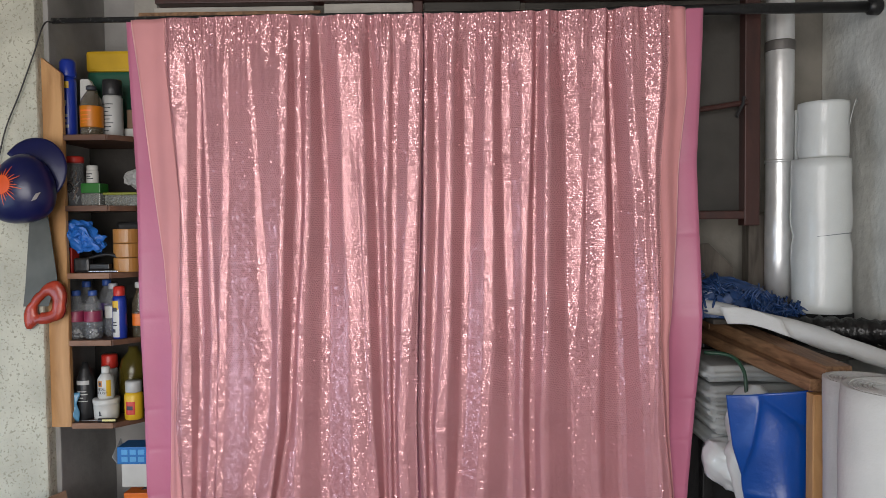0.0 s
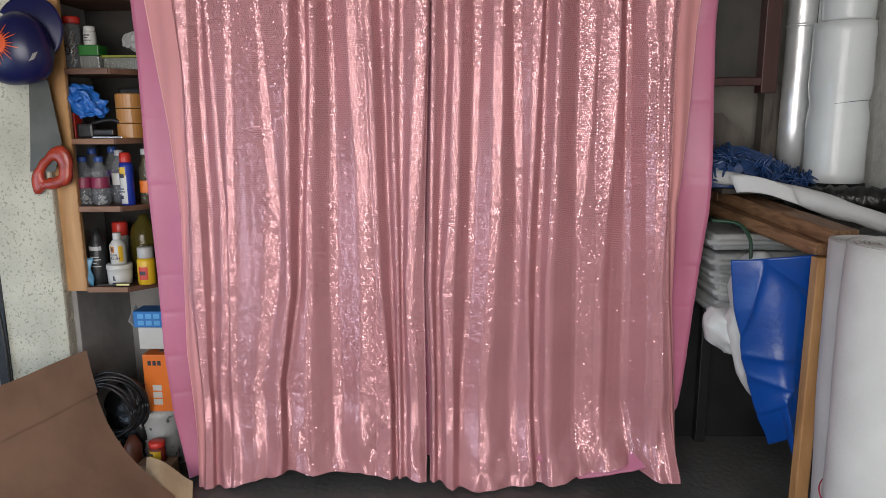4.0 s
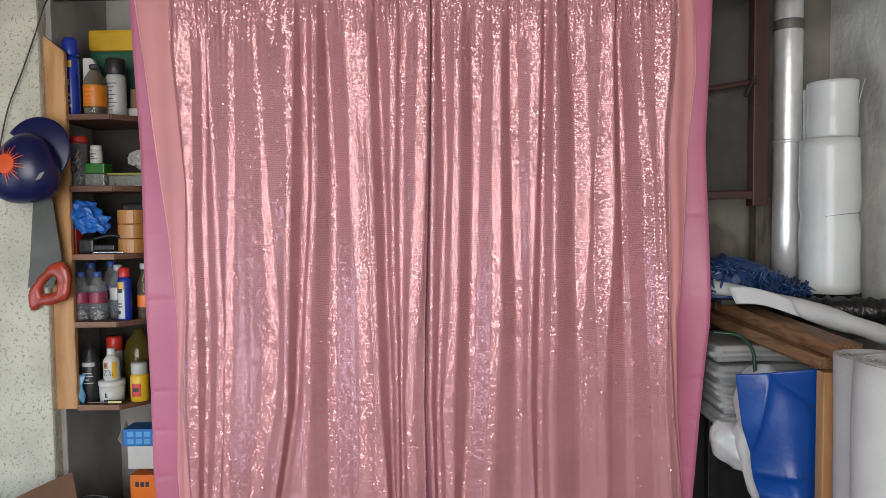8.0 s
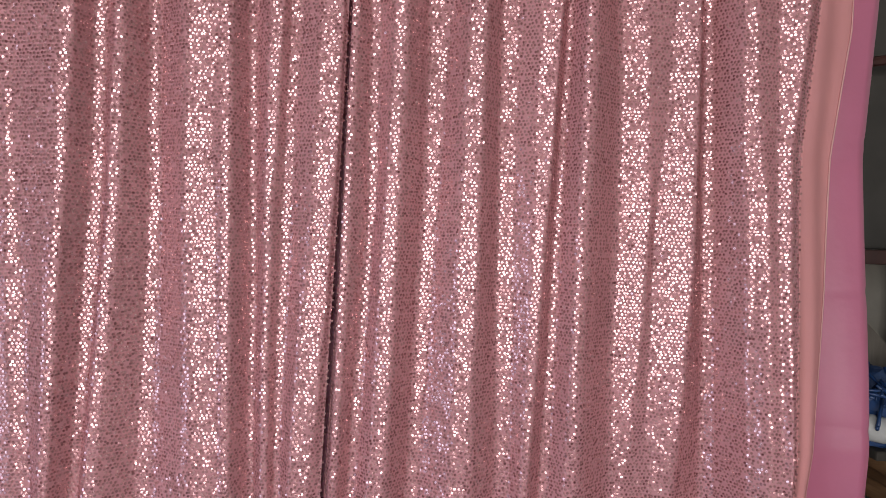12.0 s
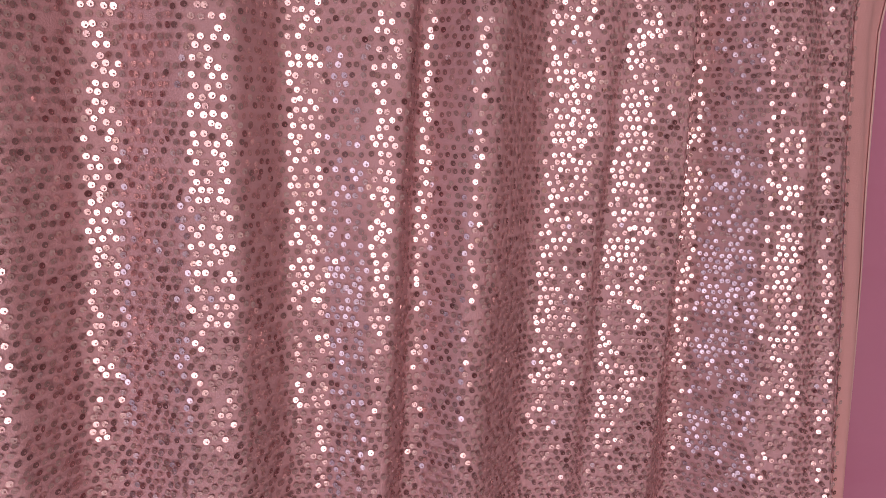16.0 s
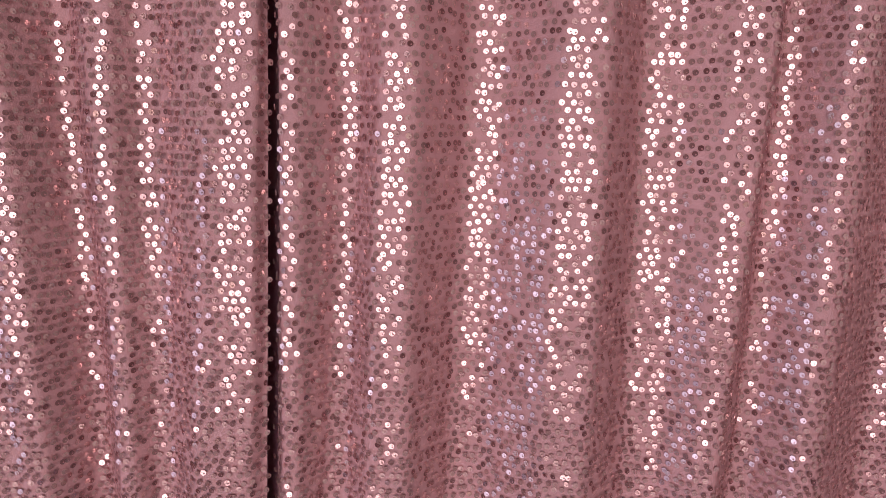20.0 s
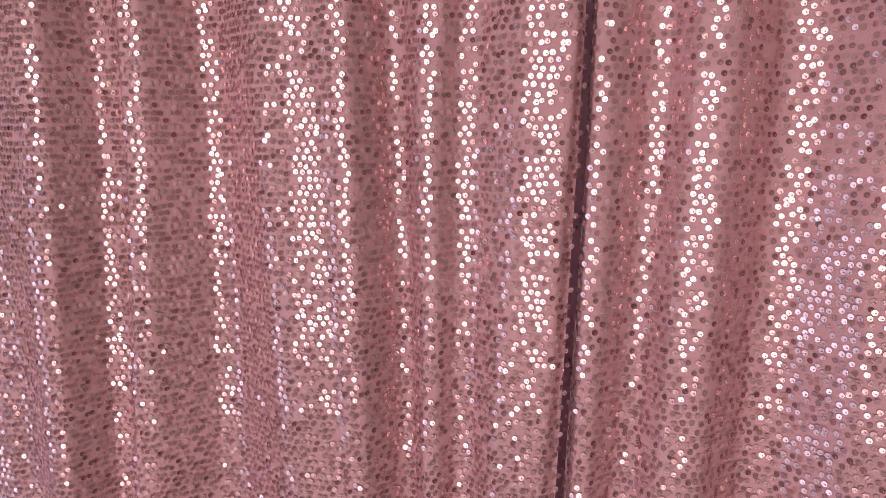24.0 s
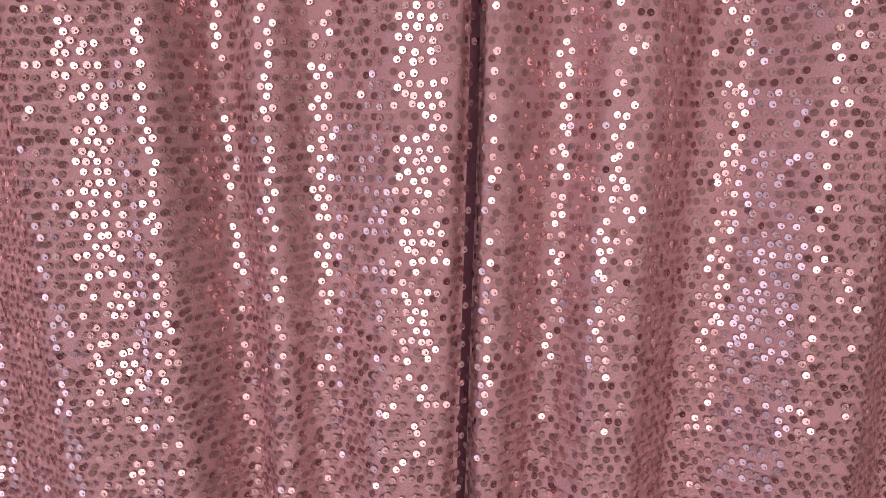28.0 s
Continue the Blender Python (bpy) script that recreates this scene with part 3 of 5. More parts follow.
# ---- duct and rolls on the bench ----
M_FOIL = material("crinkled_aluminium", (0.90, 0.91, 0.91), 0.36, 0.62, vary=0.06, scale=12, bump=0.25, bump_scale=22)
M_WRAP = material("white_bubble_wrap", (0.62, 0.65, 0.64), 0.36, vary=0.05, scale=6, bump=0.08, bump_scale=110, clear=0.2)
M_FOAM = material("white_foam_sheet", (0.58, 0.59, 0.58), 0.75, vary=0.06, scale=5, bump=0.15, bump_scale=80)
M_STRING = material("grey_string", (0.16, 0.19, 0.20), 0.8)
duct = thing("metal_duct", (1.232, 0.22, 1.0), "shiny aluminium flue pipe standing against the wall", "duct")
part("pipe", lathe([(0.047, 0.095), (0.048, 0.3), (0.047, 0.6), (0.0485, 0.9), (0.048, 1.748)], 40, wobble=0.012), M_FOIL, duct, smooth=True)
part("joint", lathe([(0.0495, 0.626), (0.051, 0.632), (0.0495, 0.638)], 32), M_FOIL, duct, smooth=True)
part("strap", lathe([(0.050, 1.030), (0.051, 1.034), (0.051, 1.062), (0.050, 1.066)], 32), material("dull_strap", (0.2, 0.19, 0.18), 0.6, 0.6), duct, "dull metal strap", True)


def rolled(name, at, r, h, mat, label, category, pinch=None, core=0.25, lean=(0, 0), seed=1, group=""):
    """A roll of soft sheet standing on end, with its spiral end and loose outer edge."""
    ob = thing(name, at, label, category, group)
    rnd = random.Random(seed)
    prof, n = [], 16
    for k in range(n + 1):
        z = h * k / n
        rr = r * (1 + 0.02 * math.sin(9 * k / n + seed) - (0.10 * math.exp(-((z - pinch) / 0.03) ** 2) if pinch else 0))
        prof.append((rr * (0.985 if k in (0, n) else 1), z))
    bm = lathe(prof + [(r * 0.93, h), (r * core * 1.3, h - 0.004), (r * core, h - 0.02), (r * core * 0.9, h - 0.10)], 40, wobble=0.008, seed=seed)
    for v in bm.verts:
        v.co.x += lean[0] * v.co.z / h
        v.co.y += lean[1] * v.co.z / h
    part("body", bm, mat, ob, smooth=True)
    spiral = [(r * core * 1.2 + (r * 0.9 - r * core * 1.2) * k / 90) for k in range(91)]
    part("end_spiral", tube([(q * math.cos(0.42 * k) + lean[0], q * math.sin(0.42 * k) + lean[1], h - 0.003 + 0.003 * k / 90) for k, q in enumerate(spiral)], 0.0022, 5), mat, ob, "layers seen at the top", True)
    return ob


roll = rolled("bubble_wrap_roll", (1.318, 0.085, 1.098), 0.096, 0.527, M_WRAP, "tall roll of white bubble wrap tied with string", "roll", 0.262, seed=3, group="bubble wrap rolls", lean=(-0.006, 0))
part("string", tube([(0.089 * math.cos(a), 0.089 * math.sin(a), 0.262 + 0.012 * math.sin(a + 2.3)) for a in (2 * math.pi * k / 40 for k in range(41))], 0.0016, 5), M_STRING, roll, "grey string")
small = rolled("bubble_wrap_roll", (1.325, 0.095, 1.626), 0.080, 0.195, M_WRAP, "short roll of white bubble wrap with a flared edge", "roll", None, seed=5, group="bubble wrap rolls")
part("flap", sheet(lambda u, v: (0.068 + 0.028 * v * v * (1 + u), -0.03 + 0.04 * u, 0.02 + 0.185 * v), 4, 10, 0.002), M_WRAP, small, "flared loose sheet", True)
tagged(part("plastic_strip", slab(1.275, 1.30, 0.19, 0.20, 1.626, 1.815), M_WRAP, None), "narrow white plastic offcut standing behind the roll", "offcut")

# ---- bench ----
# grimy boards, dark enough to hold the shade under bench and shelves
M_DIRTY_SHADED = material("grimy_shaded_board", (0.04, 0.035, 0.03), 0.85, vary=0.25)
bench = thing("workbench", (1.1, 0.0, 0.0), "rough timber bench frame loaded with packing material", "workbench")


def bar(a, b, w, h, roll_deg=0.0, bevel=0.004):
    """A square timber from a to b."""
    a, b = Vector(a), Vector(b)
    turn = (b - a).to_track_quat("Y", "Z").to_matrix().to_4x4() @ pose(0, 0, 0, 0, roll_deg, 0)
    return box_bm(w, (b - a).length, h, (a + b) / 2, bevel, turn)


def local(bm, ob):
    bm.transform(Matrix.Translation(-ob.location))
    return bm


part("top_beam", local(bar((1.112, -0.40, 0.985), (1.03, 0.40, 1.037), 0.078, 0.044), bench), M_BEAM, bench)
part("side_rail", local(bar((1.068, -0.375, 0.948), (0.965, 0.40, 0.998), 0.052, 0.036), bench), M_BEAM, bench)
part("side_rail", local(bar((1.085, -0.36, 0.93), (1.0, 0.40, 0.965), 0.03, 0.03), bench), M_BEAM, bench)
part("leg", local(slab(1.045, 1.085, -0.392, -0.352, 0.0, 0.925), bench), M_PINE, bench)
part("leg", local(slab(1.40, 1.44, -0.39, -0.35, 0.0, 0.96), bench), M_PINE, bench)
# unseen rear leg and added board, black for the shade under the bench
part("leg", local(slab(1.0, 1.04, 0.34, 0.38, 0.0, 0.98), bench), M_BLACK, bench, "rear leg coloured black for the shade under the bench")
part("shade_board", local(slab(0.70, 1.455, 0.392, 0.412, 0.0, 0.97), bench), M_BLACK, bench, "added back board, black for the shade under the bench")
part("board", local(slab(1.155, 1.452, -0.14, 0.41, 0.972, 0.998), bench), M_DIRTY_SHADED, bench)
part("board", local(slab(0.93, 1.152, 0.05, 0.41, 1.060, 1.078), bench), M_DIRTY_SHADED, bench)
part("block", local(slab(1.0, 1.12, 0.28, 0.36, 0.99, 1.06), bench), M_BEAM, bench)
bag = tagged(part("plastic_sheeting", bmesh.new(), None), "black plastic sheeting rolled and lying on the bench", "sheeting")
bundle = tube(curve_points([(1.13, 0.03, 1.045), (1.25, 0.0, 1.048), (1.36, -0.05, 1.05), (1.452, -0.10, 1.046)], 8), [0.043 + 0.005 * math.sin(2.3 * k) for k in range(25)], 14)
for v in bundle.verts:
    v.co += 0.007 * Vector(noise.noise_vector(v.co * 38))
bag.data = mesh_of("plastic_sheeting", bundle, material("black_crumpled_plastic", (0.012, 0.012, 0.012), 0.3, bump=0.8, bump_scale=35, vary=0.2), True)
tagged(part("support_block", slab(1.22, 1.42, 0.06, 0.2, 0.998, 1.096), M_BLACK, None), "dark block under the standing roll", "block")

# rolled white sheet across the beams
white_tube = thing("rolled_sheet", (0, 0, 0), "white plastic sheet rolled loosely across the bench", "rolled sheet")
bm = tube(curve_points([(0.86, 0.16, 1.118), (0.97, 0.05, 1.112), (1.10, -0.06, 1.078), (1.25, -0.20, 1.022), (1.42, -0.37, 0.962)], 10), [0.020 + 0.012 * k / 40 + 0.004 * math.sin(0.31 * k) for k in range(41)], 18)
for v in bm.verts:
    v.co += 0.005 * Vector(noise.noise_vector(v.co * 16))
part("tube", bm, M_FOAM, white_tube, smooth=True)
part("flap", sheet(lambda u, v: (0.93 + 0.16 * u + 0.02 * v, -0.005 - 0.10 * u - 0.02 * v, 1.128 - 0.022 * u - 0.055 * v + 0.01 * math.sin(4 * u)), 10, 6, 0.0015), M_FOAM, white_tube, "loose folded-over edge", True)

# heap of blue clips
M_CLIP = material("dark_blue_plastic", (0.018, 0.055, 0.17), 0.35, vary=0.15, scale=30, bump=0.0)


def clip_bm():
    """An A-shaped spring clip."""
    bm = tube([(-0.013, 0, -0.03), (-0.006, 0, 0.004), (-0.004, 0, 0.028)], 0.0032, 6)
    for pts in ([(0.013, 0, -0.03), (0.006, 0, 0.004), (0.004, 0, 0.028)], [(-0.009, 0, -0.006), (0.009, 0, -0.006)]):
        other = tube(pts, 0.003, 6)
        me = bpy.data.meshes.new("t")
        other.to_mesh(me)
        other.free()
        bm.from_mesh(me)
        bpy.data.meshes.remove(me)
    return bm


heap = thing("clip_heap", (1.05, 0.12, 1.08), "heap of dark blue plastic spring clips on the bench", "clips")
clip_mesh = mesh_of("clip", clip_bm(), M_CLIP, True)
rnd = random.Random(4)
for k in range(230):
    u = rnd.random()
    x = -0.20 + 0.385 * u
    top = 0.175 - 0.135 * u + 0.015 * math.sin(20 * u)
    z = 0.012 + rnd.random() ** 0.7 * max(top - 0.02, 0.02)
    o = new("clip", clip_mesh)
    o.parent = heap
    o.matrix_basis = pose(x, rnd.uniform(-0.09, 0.09) + 0.05 * (top - z), z, rnd.uniform(0, 360), rnd.uniform(-60, 60), rnd.uniform(0, 360)) @ Matrix.Scale(rnd.uniform(0.85, 1.15), 4)
bm = bmesh.new()
bmesh.ops.create_icosphere(bm, subdivisions=4, radius=1)
for v in bm.verts:
    v.co = Vector((v.co.x * 0.20, 0.02 + v.co.y * 0.075, max(v.co.z, -0.02) * (0.125 - 0.30 * v.co.x * 0.20) + 0.004)) + 0.008 * Vector(noise.noise_vector(v.co * 6))
part("clip_mass", bm, M_CLIP, heap, "tangled clips deep in the heap")

# packing material under the bench
stack = thing("foam_stack", (1.14, 0.14, 0.70), "folded white foam sheets stacked under the bench", "foam")
# white foam again, with the bench's shadow put into a darker base colour
M_STACK = material("shaded_foam_sheet", (0.34, 0.35, 0.34), 0.8, vary=0.12, scale=6, bump=0.2, bump_scale=60)
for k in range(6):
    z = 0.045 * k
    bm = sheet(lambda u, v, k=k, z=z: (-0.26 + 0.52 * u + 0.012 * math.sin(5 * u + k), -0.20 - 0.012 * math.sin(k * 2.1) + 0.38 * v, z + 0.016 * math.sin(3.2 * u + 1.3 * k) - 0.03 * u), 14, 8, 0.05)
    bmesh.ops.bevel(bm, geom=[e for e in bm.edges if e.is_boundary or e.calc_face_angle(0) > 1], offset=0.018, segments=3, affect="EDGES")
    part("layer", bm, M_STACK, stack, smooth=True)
for sx, sy, sz, at, seed, skew in ((0.075, 0.10, 0.15, (0.985, -0.14, 0.75), 1, 0.0), (0.080, 0.10, 0.085, (0.935, -0.08, 0.615), 2, -0.3), (0.062, 0.09, 0.20, (0.995, -0.17, 0.52), 3, -0.42), (0.13, 0.12, 0.16, (1.17, -0.12, 0.58), 6, 0.0)):
    bm = bmesh.new()
    bmesh.ops.create_icosphere(bm, subdivisions=4, radius=1)
    for v in bm.verts:
        d = v.co.copy()
        v.co = Vector((d.x * sx + skew * d.z * sz, d.y * sy, d.z * sz)) + 0.014 * Vector(noise.noise_vector(d * 1.6 + Vector((seed * 5, 0, 0)))) + 0.006 * Vector(noise.noise_vector(d * 5 + Vector((seed * 9, 0, 0))))
    b = part("packing_bag", bm, M_WRAP, None, smooth=True)
    b.location = at
    tagged(b, "crumpled white packing film bulging under the bench", "packing film", "packing film bundles")
# shelf added to carry the foam, dark like the shaded gap
part("added_shelf", local(slab(0.95, 1.44, 0.0, 0.38, 0.655, 0.673), bench), M_DIRTY_SHADED, bench)
tagged(part("garden_hose", tube(curve_points([(0.86, -0.06, 0.985), (0.93, -0.10, 0.98), (0.955, -0.14, 0.94), (0.955, -0.16, 0.88), (0.957, -0.17, 0.83)], 8), 0.0062, 8), material("dark_green_rubber", (0.01, 0.05, 0.025), 0.4), None, smooth=True), "thin dark green hose hanging from the bench", "hose")

# blue sack hung from the rail
M_TARP = material("blue_woven_plastic", (0.002, 0.058, 0.30), 0.33, vary=0.10, scale=6, bump=0.1, bump_scale=60)


SACK_CREASES = ((0.90, 0.72, 80, 0.22, -0.020, 0.030), (0.97, 0.60, 4, 0.09, -0.014, 0.022), (0.97, 0.52, -8, 0.08, -0.016, 0.020), (1.00, 0.45, 60, 0.09, -0.018, 0.018),
                (1.03, 0.41, 105, 0.09, -0.016, 0.016), (1.02, 0.84, -35, 0.14, 0.020, 0.045))


def sack(u, v):
    left = edge_at(v, [(0, 0.848), (0.25, 0.868), (0.5, 0.905), (0.75, 0.955), (1, 1.02)])
    right = edge_at(v, [(0, 1.088), (0.8, 1.082), (1, 1.075)])
    left += 0.006 * noise.noise(Vector((0.3, v * 7, 1))) * min(1.0, v * 4)
    x = left + (right - left) * u
    z = 0.895 + 0.034 * u - v * (0.640 - 0.09 * (1 - abs(2 * u - 0.7)) + 0.05 * u)
    d = 0.010 * noise.noise(Vector((x * 4, z * 3, 2)))
    for cx, cz, deg, reach, deep, soft in SACK_CREASES:
        along = (x - cx) * math.cos(radians(deg)) + (z - cz) * math.sin(radians(deg))
        across = (z - cz) * math.cos(radians(deg)) - (x - cx) * math.sin(radians(deg))
        fade = max(0.0, 1 - (along / reach) ** 2)
        d += deep * fade * math.exp(-abs(across) / (soft if across > 0 else 0.4 * soft))
    return (x, -0.275 - 0.065 * u - 0.045 * math.sin(math.pi * u) * (0.4 + v) + d + 0.03 * v, z)


sack_ob = thing("plastic_sack", (0, 0, 0), "crumpled blue woven plastic sack hanging from the bench rail", "sack")
part("body", sheet(sack, 54, 90, 0.002), M_TARP, sack_ob, smooth=True)

big = rolled("foam_roll", (1.060, -0.75, 0.0), 0.122, 1.030, M_FOAM, "large roll of white foam sheet standing on the floor", "roll", None, 0.33, (-0.004, 0.0), 7)
rolled("foam_roll", (1.150, -0.505, 0.0), 0.102, 0.995, M_FOAM, "white foam roll standing tight behind a larger one", "roll", None, 0.3, (-0.030, 0.0), 9)
part("red_string", tube([(0.1262 * math.cos(a) - 0.002, 0.1262 * math.sin(a), 0.375 + 0.02 * math.sin(a)) for a in (2 * math.pi * k / 48 for k in range(49))], 0.0018, 5), material("red_string", (0.5, 0.02, 0.05), 0.6), big, "red string")

# ---- shelf unit by the pillar ----
shelf_unit = thing("shelf_unit", (-1.31, 0.0, 0.733), "pine-sided open shelf unit crowded with cans and bottles", "shelves")
bm = bmesh.new()
pts = [(-1.352, 0.733), (-1.279, 0.733), (-1.281, 1.938), (-1.352, 1.995)]
vs = [bm.verts.new((x, y, z)) for y in (0.0, 0.02) for x, z in pts]
for f in ((0, 1, 2, 3), (7, 6, 5, 4), (0, 4, 5, 1), (1, 5, 6, 2), (2, 6, 7, 3), (3, 7, 4, 0)):
    bm.faces.new([vs[i] for i in f])
bmesh.ops.bevel(bm, geom=bm.edges[:], offset=0.002, segments=2, affect="EDGES")
part("side_board", local(bm, shelf_unit), M_PINE, shelf_unit, "knotty yellow pine side board")
M_EDGE = wood("reddish_shelf_edge", (0.24, 0.12, 0.065), (0.16, 0.08, 0.04), 0.5, (1, 6, 6), 4)
SHELVES = (1.722, 1.482, 1.252, 1.022, 0.737)
for z in SHELVES:
    bm = bmesh.new()
    out = [(-1.279, 0.004), (-1.130, 0.004), (-1.02, 0.12), (-0.90, 0.40), (-1.36, 0.40), (-1.36, 0.022), (-1.279, 0.022)]
    lower, upper = [bm.verts.new((x, y, z - 0.009)) for x, y in out], [bm.verts.new((x, y, z + 0.009)) for x, y in out]
    bm.faces.new(lower[::-1])
    bm.faces.new(upper)
    for i in range(len(out)):
        j = (i + 1) % len(out)
        bm.faces.new((lower[i], lower[j], upper[j], upper[i]))
    board = part("shelf_board", local(bm, shelf_unit), M_SHELFWOOD, shelf_unit)
    part("edging", local(slab(-1.2785, -1.135, -0.001, 0.0035, z - 0.0095, z + 0.0095, 0.001), shelf_unit), M_SHELFWOOD if z > 1.4 else M_EDGE, shelf_unit, "lighter sawn front edge")
# board added behind the shelves, its dark colour standing for their shade
part("shade_board", local(slab(-1.329, -0.90, 0.262, 0.274, 0.70, 1.712), shelf_unit), M_DIRTY_SHADED, shelf_unit, "added back board, dark for the shade inside the shelves")
structure("wall_recess", slab(-1.364, -1.33, 0.02, 0.42, 0.0, 2.75), M_DARKWALL, "sooty grey side of the recess behind the shelves")
structure("wall_recess_back", slab(-1.33, -0.80, 0.405, 0.419, 0.0, 2.75), M_DARKWALL, "sooty dark grey wall behind the shelves")
tagged(part("pale_board", slab(-1.19, -1.10, 0.36, 0.38, 1.9, 2.75), M_PALEPANEL, None), "pale upright board standing behind the shelves", "board")


def paint(name, colour, rough=0.4, **k):
    return material(name, colour, rough, vary=k.pop("vary", 0.08), bump=k.pop("bump", 0.04), **k)


M_WHITE = paint("white_plastic", (0.52, 0.52, 0.49))
M_BLUECAN = paint("royal_blue_can", (0.012, 0.035, 0.30), 0.3)
M_YELLOW = paint("yellow_print", (0.62, 0.38, 0.015))
M_ORANGE = paint("orange_print", (0.72, 0.17, 0.02))
M_RED = paint("red_plastic", (0.50, 0.03, 0.02), 0.35)
M_AMBER = paint("amber_label", (0.50, 0.155, 0.002))
M_GREEN = paint("green_plastic", (0.02, 0.15, 0.02))
M_INK = paint("dark_print", (0.03, 0.03, 0.04), 0.5)
M_MAROON = paint("maroon_label", (0.22, 0.02, 0.06), 0.4)
M_CLEAR = clear("clear_bottle_plastic", (0.40, 0.42, 0.44), 0.06, 0.20)
M_GLASS = clear("dark_clear_glass", (0.10, 0.08, 0.05), 0.05, 0.6)
M_TAPE = paint("brown_tape", (0.42, 0.19, 0.05), 0.3)
M_GREYWHITE = paint("grey_white_label", (0.40, 0.40, 0.385))


def wrap(r, z0, z1, a0, a1, n=14):
    """A curved label on a round body, between two angles in degrees."""
    return sheet(lambda u, v: (r * math.cos(radians(a0 + (a1 - a0) * u)), r * math.sin(radians(a0 + (a1 - a0) * u)), z0 + (z1 - z0) * v), n, 1, 0.0004)


def bars(parent, r, rows, a0, a1, mat, name="print_line"):
    """Unreadable print as plain bars round a body."""
    for z, h, cut in rows:
        part(name, wrap(r, z, z + h, a0, a0 + (a1 - a0) * cut, 8), mat, parent)


def round_thing(name, at, profile, mat, label, category, group="", segs=24):
    ob = thing(name, at, label, category, group)
    part("body", lathe(profile, segs), mat, ob, smooth=True)
    return ob


S1, S2, S3, S4, S5 = (z + 0.009 for z in SHELVES)
# top shelf
can = round_thing("spray_can", (-1.292, 0.065, S1), [(0.024, 0), (0.026, 0.004), (0.026, 0.19), (0.022, 0.205)], M_BLUECAN, "tall royal blue spray can with yellow and white print", "spray can")
part("cap", lathe([(0.026, 0.205), (0.027, 0.21), (0.026, 0.255), (0.020, 0.266)], 24), M_BLUECAN, can, "blue cap", True)
part("label", wrap(0.0264, 0.165, 0.188, 225, 300), M_YELLOW, can, "yellow patch")
bars(can, 0.0264, [(0.105, 0.018, 0.7), (0.128, 0.02, 0.5), (0.03, 0.01, 0.9), (0.048, 0.01, 0.7), (0.066, 0.01, 0.8)], 235, 300, M_GREYWHITE)
flat = thing("flat_bottle", (-1.240, 0.10, S1), "flat white plastic bottle with a slanted shoulder", "bottle")
bm = bmesh.new()
vs = [bm.verts.new((x, y, z)) for y in (-0.012, 0.012) for x, z in ((-0.025, 0), (0.028, 0), (0.028, 0.165), (0.006, 0.205), (-0.025, 0.205))]
for f in ((0, 1, 2, 3, 4), (9, 8, 7, 6, 5), (0, 5, 6, 1), (1, 6, 7, 2), (2, 7, 8, 3), (3, 8, 9, 4), (4, 9, 5, 0)):
    bm.faces.new([vs[i] for i in f])
bmesh.ops.bevel(bm, geom=bm.edges[:], offset=0.003, segments=2, affect="EDGES")
part("body", bm, M_WHITE, flat)
bottle = round_thing("glass_bottle", (-1.203, 0.046, S1), [(0.034, 0), (0.037, 0.006), (0.037, 0.105), (0.031, 0.128), (0.016, 0.150), (0.013, 0.156)], M_GLASS, "brown glass bottle with an amber paper label", "bottle")
part("label", lathe([(0.0374, 0.028), (0.0376, 0.030), (0.0376, 0.098), (0.0374, 0.1)], 28), M_AMBER, bottle, "amber label", True)
part("stopper", lathe([(0.013, 0.156), (0.017, 0.158), (0.017, 0.169), (0.012, 0.172)], 18), M_INK, bottle, "dark rubber stopper", True)
bars(bottle, 0.038, [(0.080, 0.006, 0.9), (0.066, 0.004, 0.7), (0.052, 0.004, 0.8), (0.042, 0.003, 0.6)], 230, 300, M_ORANGE)
can = round_thing("spray_can", (-1.152, 0.092, S1), [(0.031, 0), (0.033, 0.004), (0.033, 0.135), (0.029, 0.145)], M_GREYWHITE, "white spray can with a black cap", "spray can")
part("cap", lathe([(0.031, 0.145), (0.033, 0.148), (0.032, 0.196), (0.028, 0.2)], 24), M_BLACK, can, "glossy black cap", True)
bars(can, 0.0335, [(0.02 + 0.013 * k, 0.003, 0.5 + 0.4 * ((k * 7) % 5) / 5) for k in range(8)], 230, 310, M_INK)
tagged(part("storage_box", slab(-1.300, -0.95, 0.20, 0.34, 1.985, 2.062, 0.012), M_YELLOW, None), "mustard yellow plastic box on a green one", "box")
tagged(part("storage_box", slab(-1.290, -0.95, 0.19, 0.35, S1, 1.984, 0.012), paint("bottle_green_plastic", (0.015, 0.10, 0.06)), None), "dark green plastic box at the back of the shelf", "box")
tagged(part("small_carton", slab(-1.125, -1.03, 0.135, 0.185, S1 + 0.037, S1 + 0.105), M_CARD, None), "small brown carton on a white one", "carton")
tagged(part("small_carton", slab(-1.13, -1.02, 0.12, 0.188, S1, S1 + 0.036), M_WHITE, None), "flat white carton on the top shelf", "carton")

# second shelf
jar = round_thing("jar", (-1.275, 0.06, S2), [(0.025, 0), (0.028, 0.005), (0.028, 0.145), (0.024, 0.152)], M_CLEAR, "clear plastic jar of odds and ends with red lid", "jar")
part("lid", lathe([(0.029, 0.150), (0.030, 0.154), (0.030, 0.168), (0.027, 0.172)], 24), M_RED, jar, "red screw lid", True)
for k in range(16):
    part("scrap", bar((rnd.uniform(-0.012, 0.012), rnd.uniform(-0.012, 0.012), 0.01 + 0.006 * k), (rnd.uniform(-0.016, 0.016), rnd.uniform(-0.016, 0.016), 0.035 + 0.006 * k), 0.005, 0.003, bevel=0), (M_GREYWHITE, M_INK, M_CARD)[k % 3], jar)
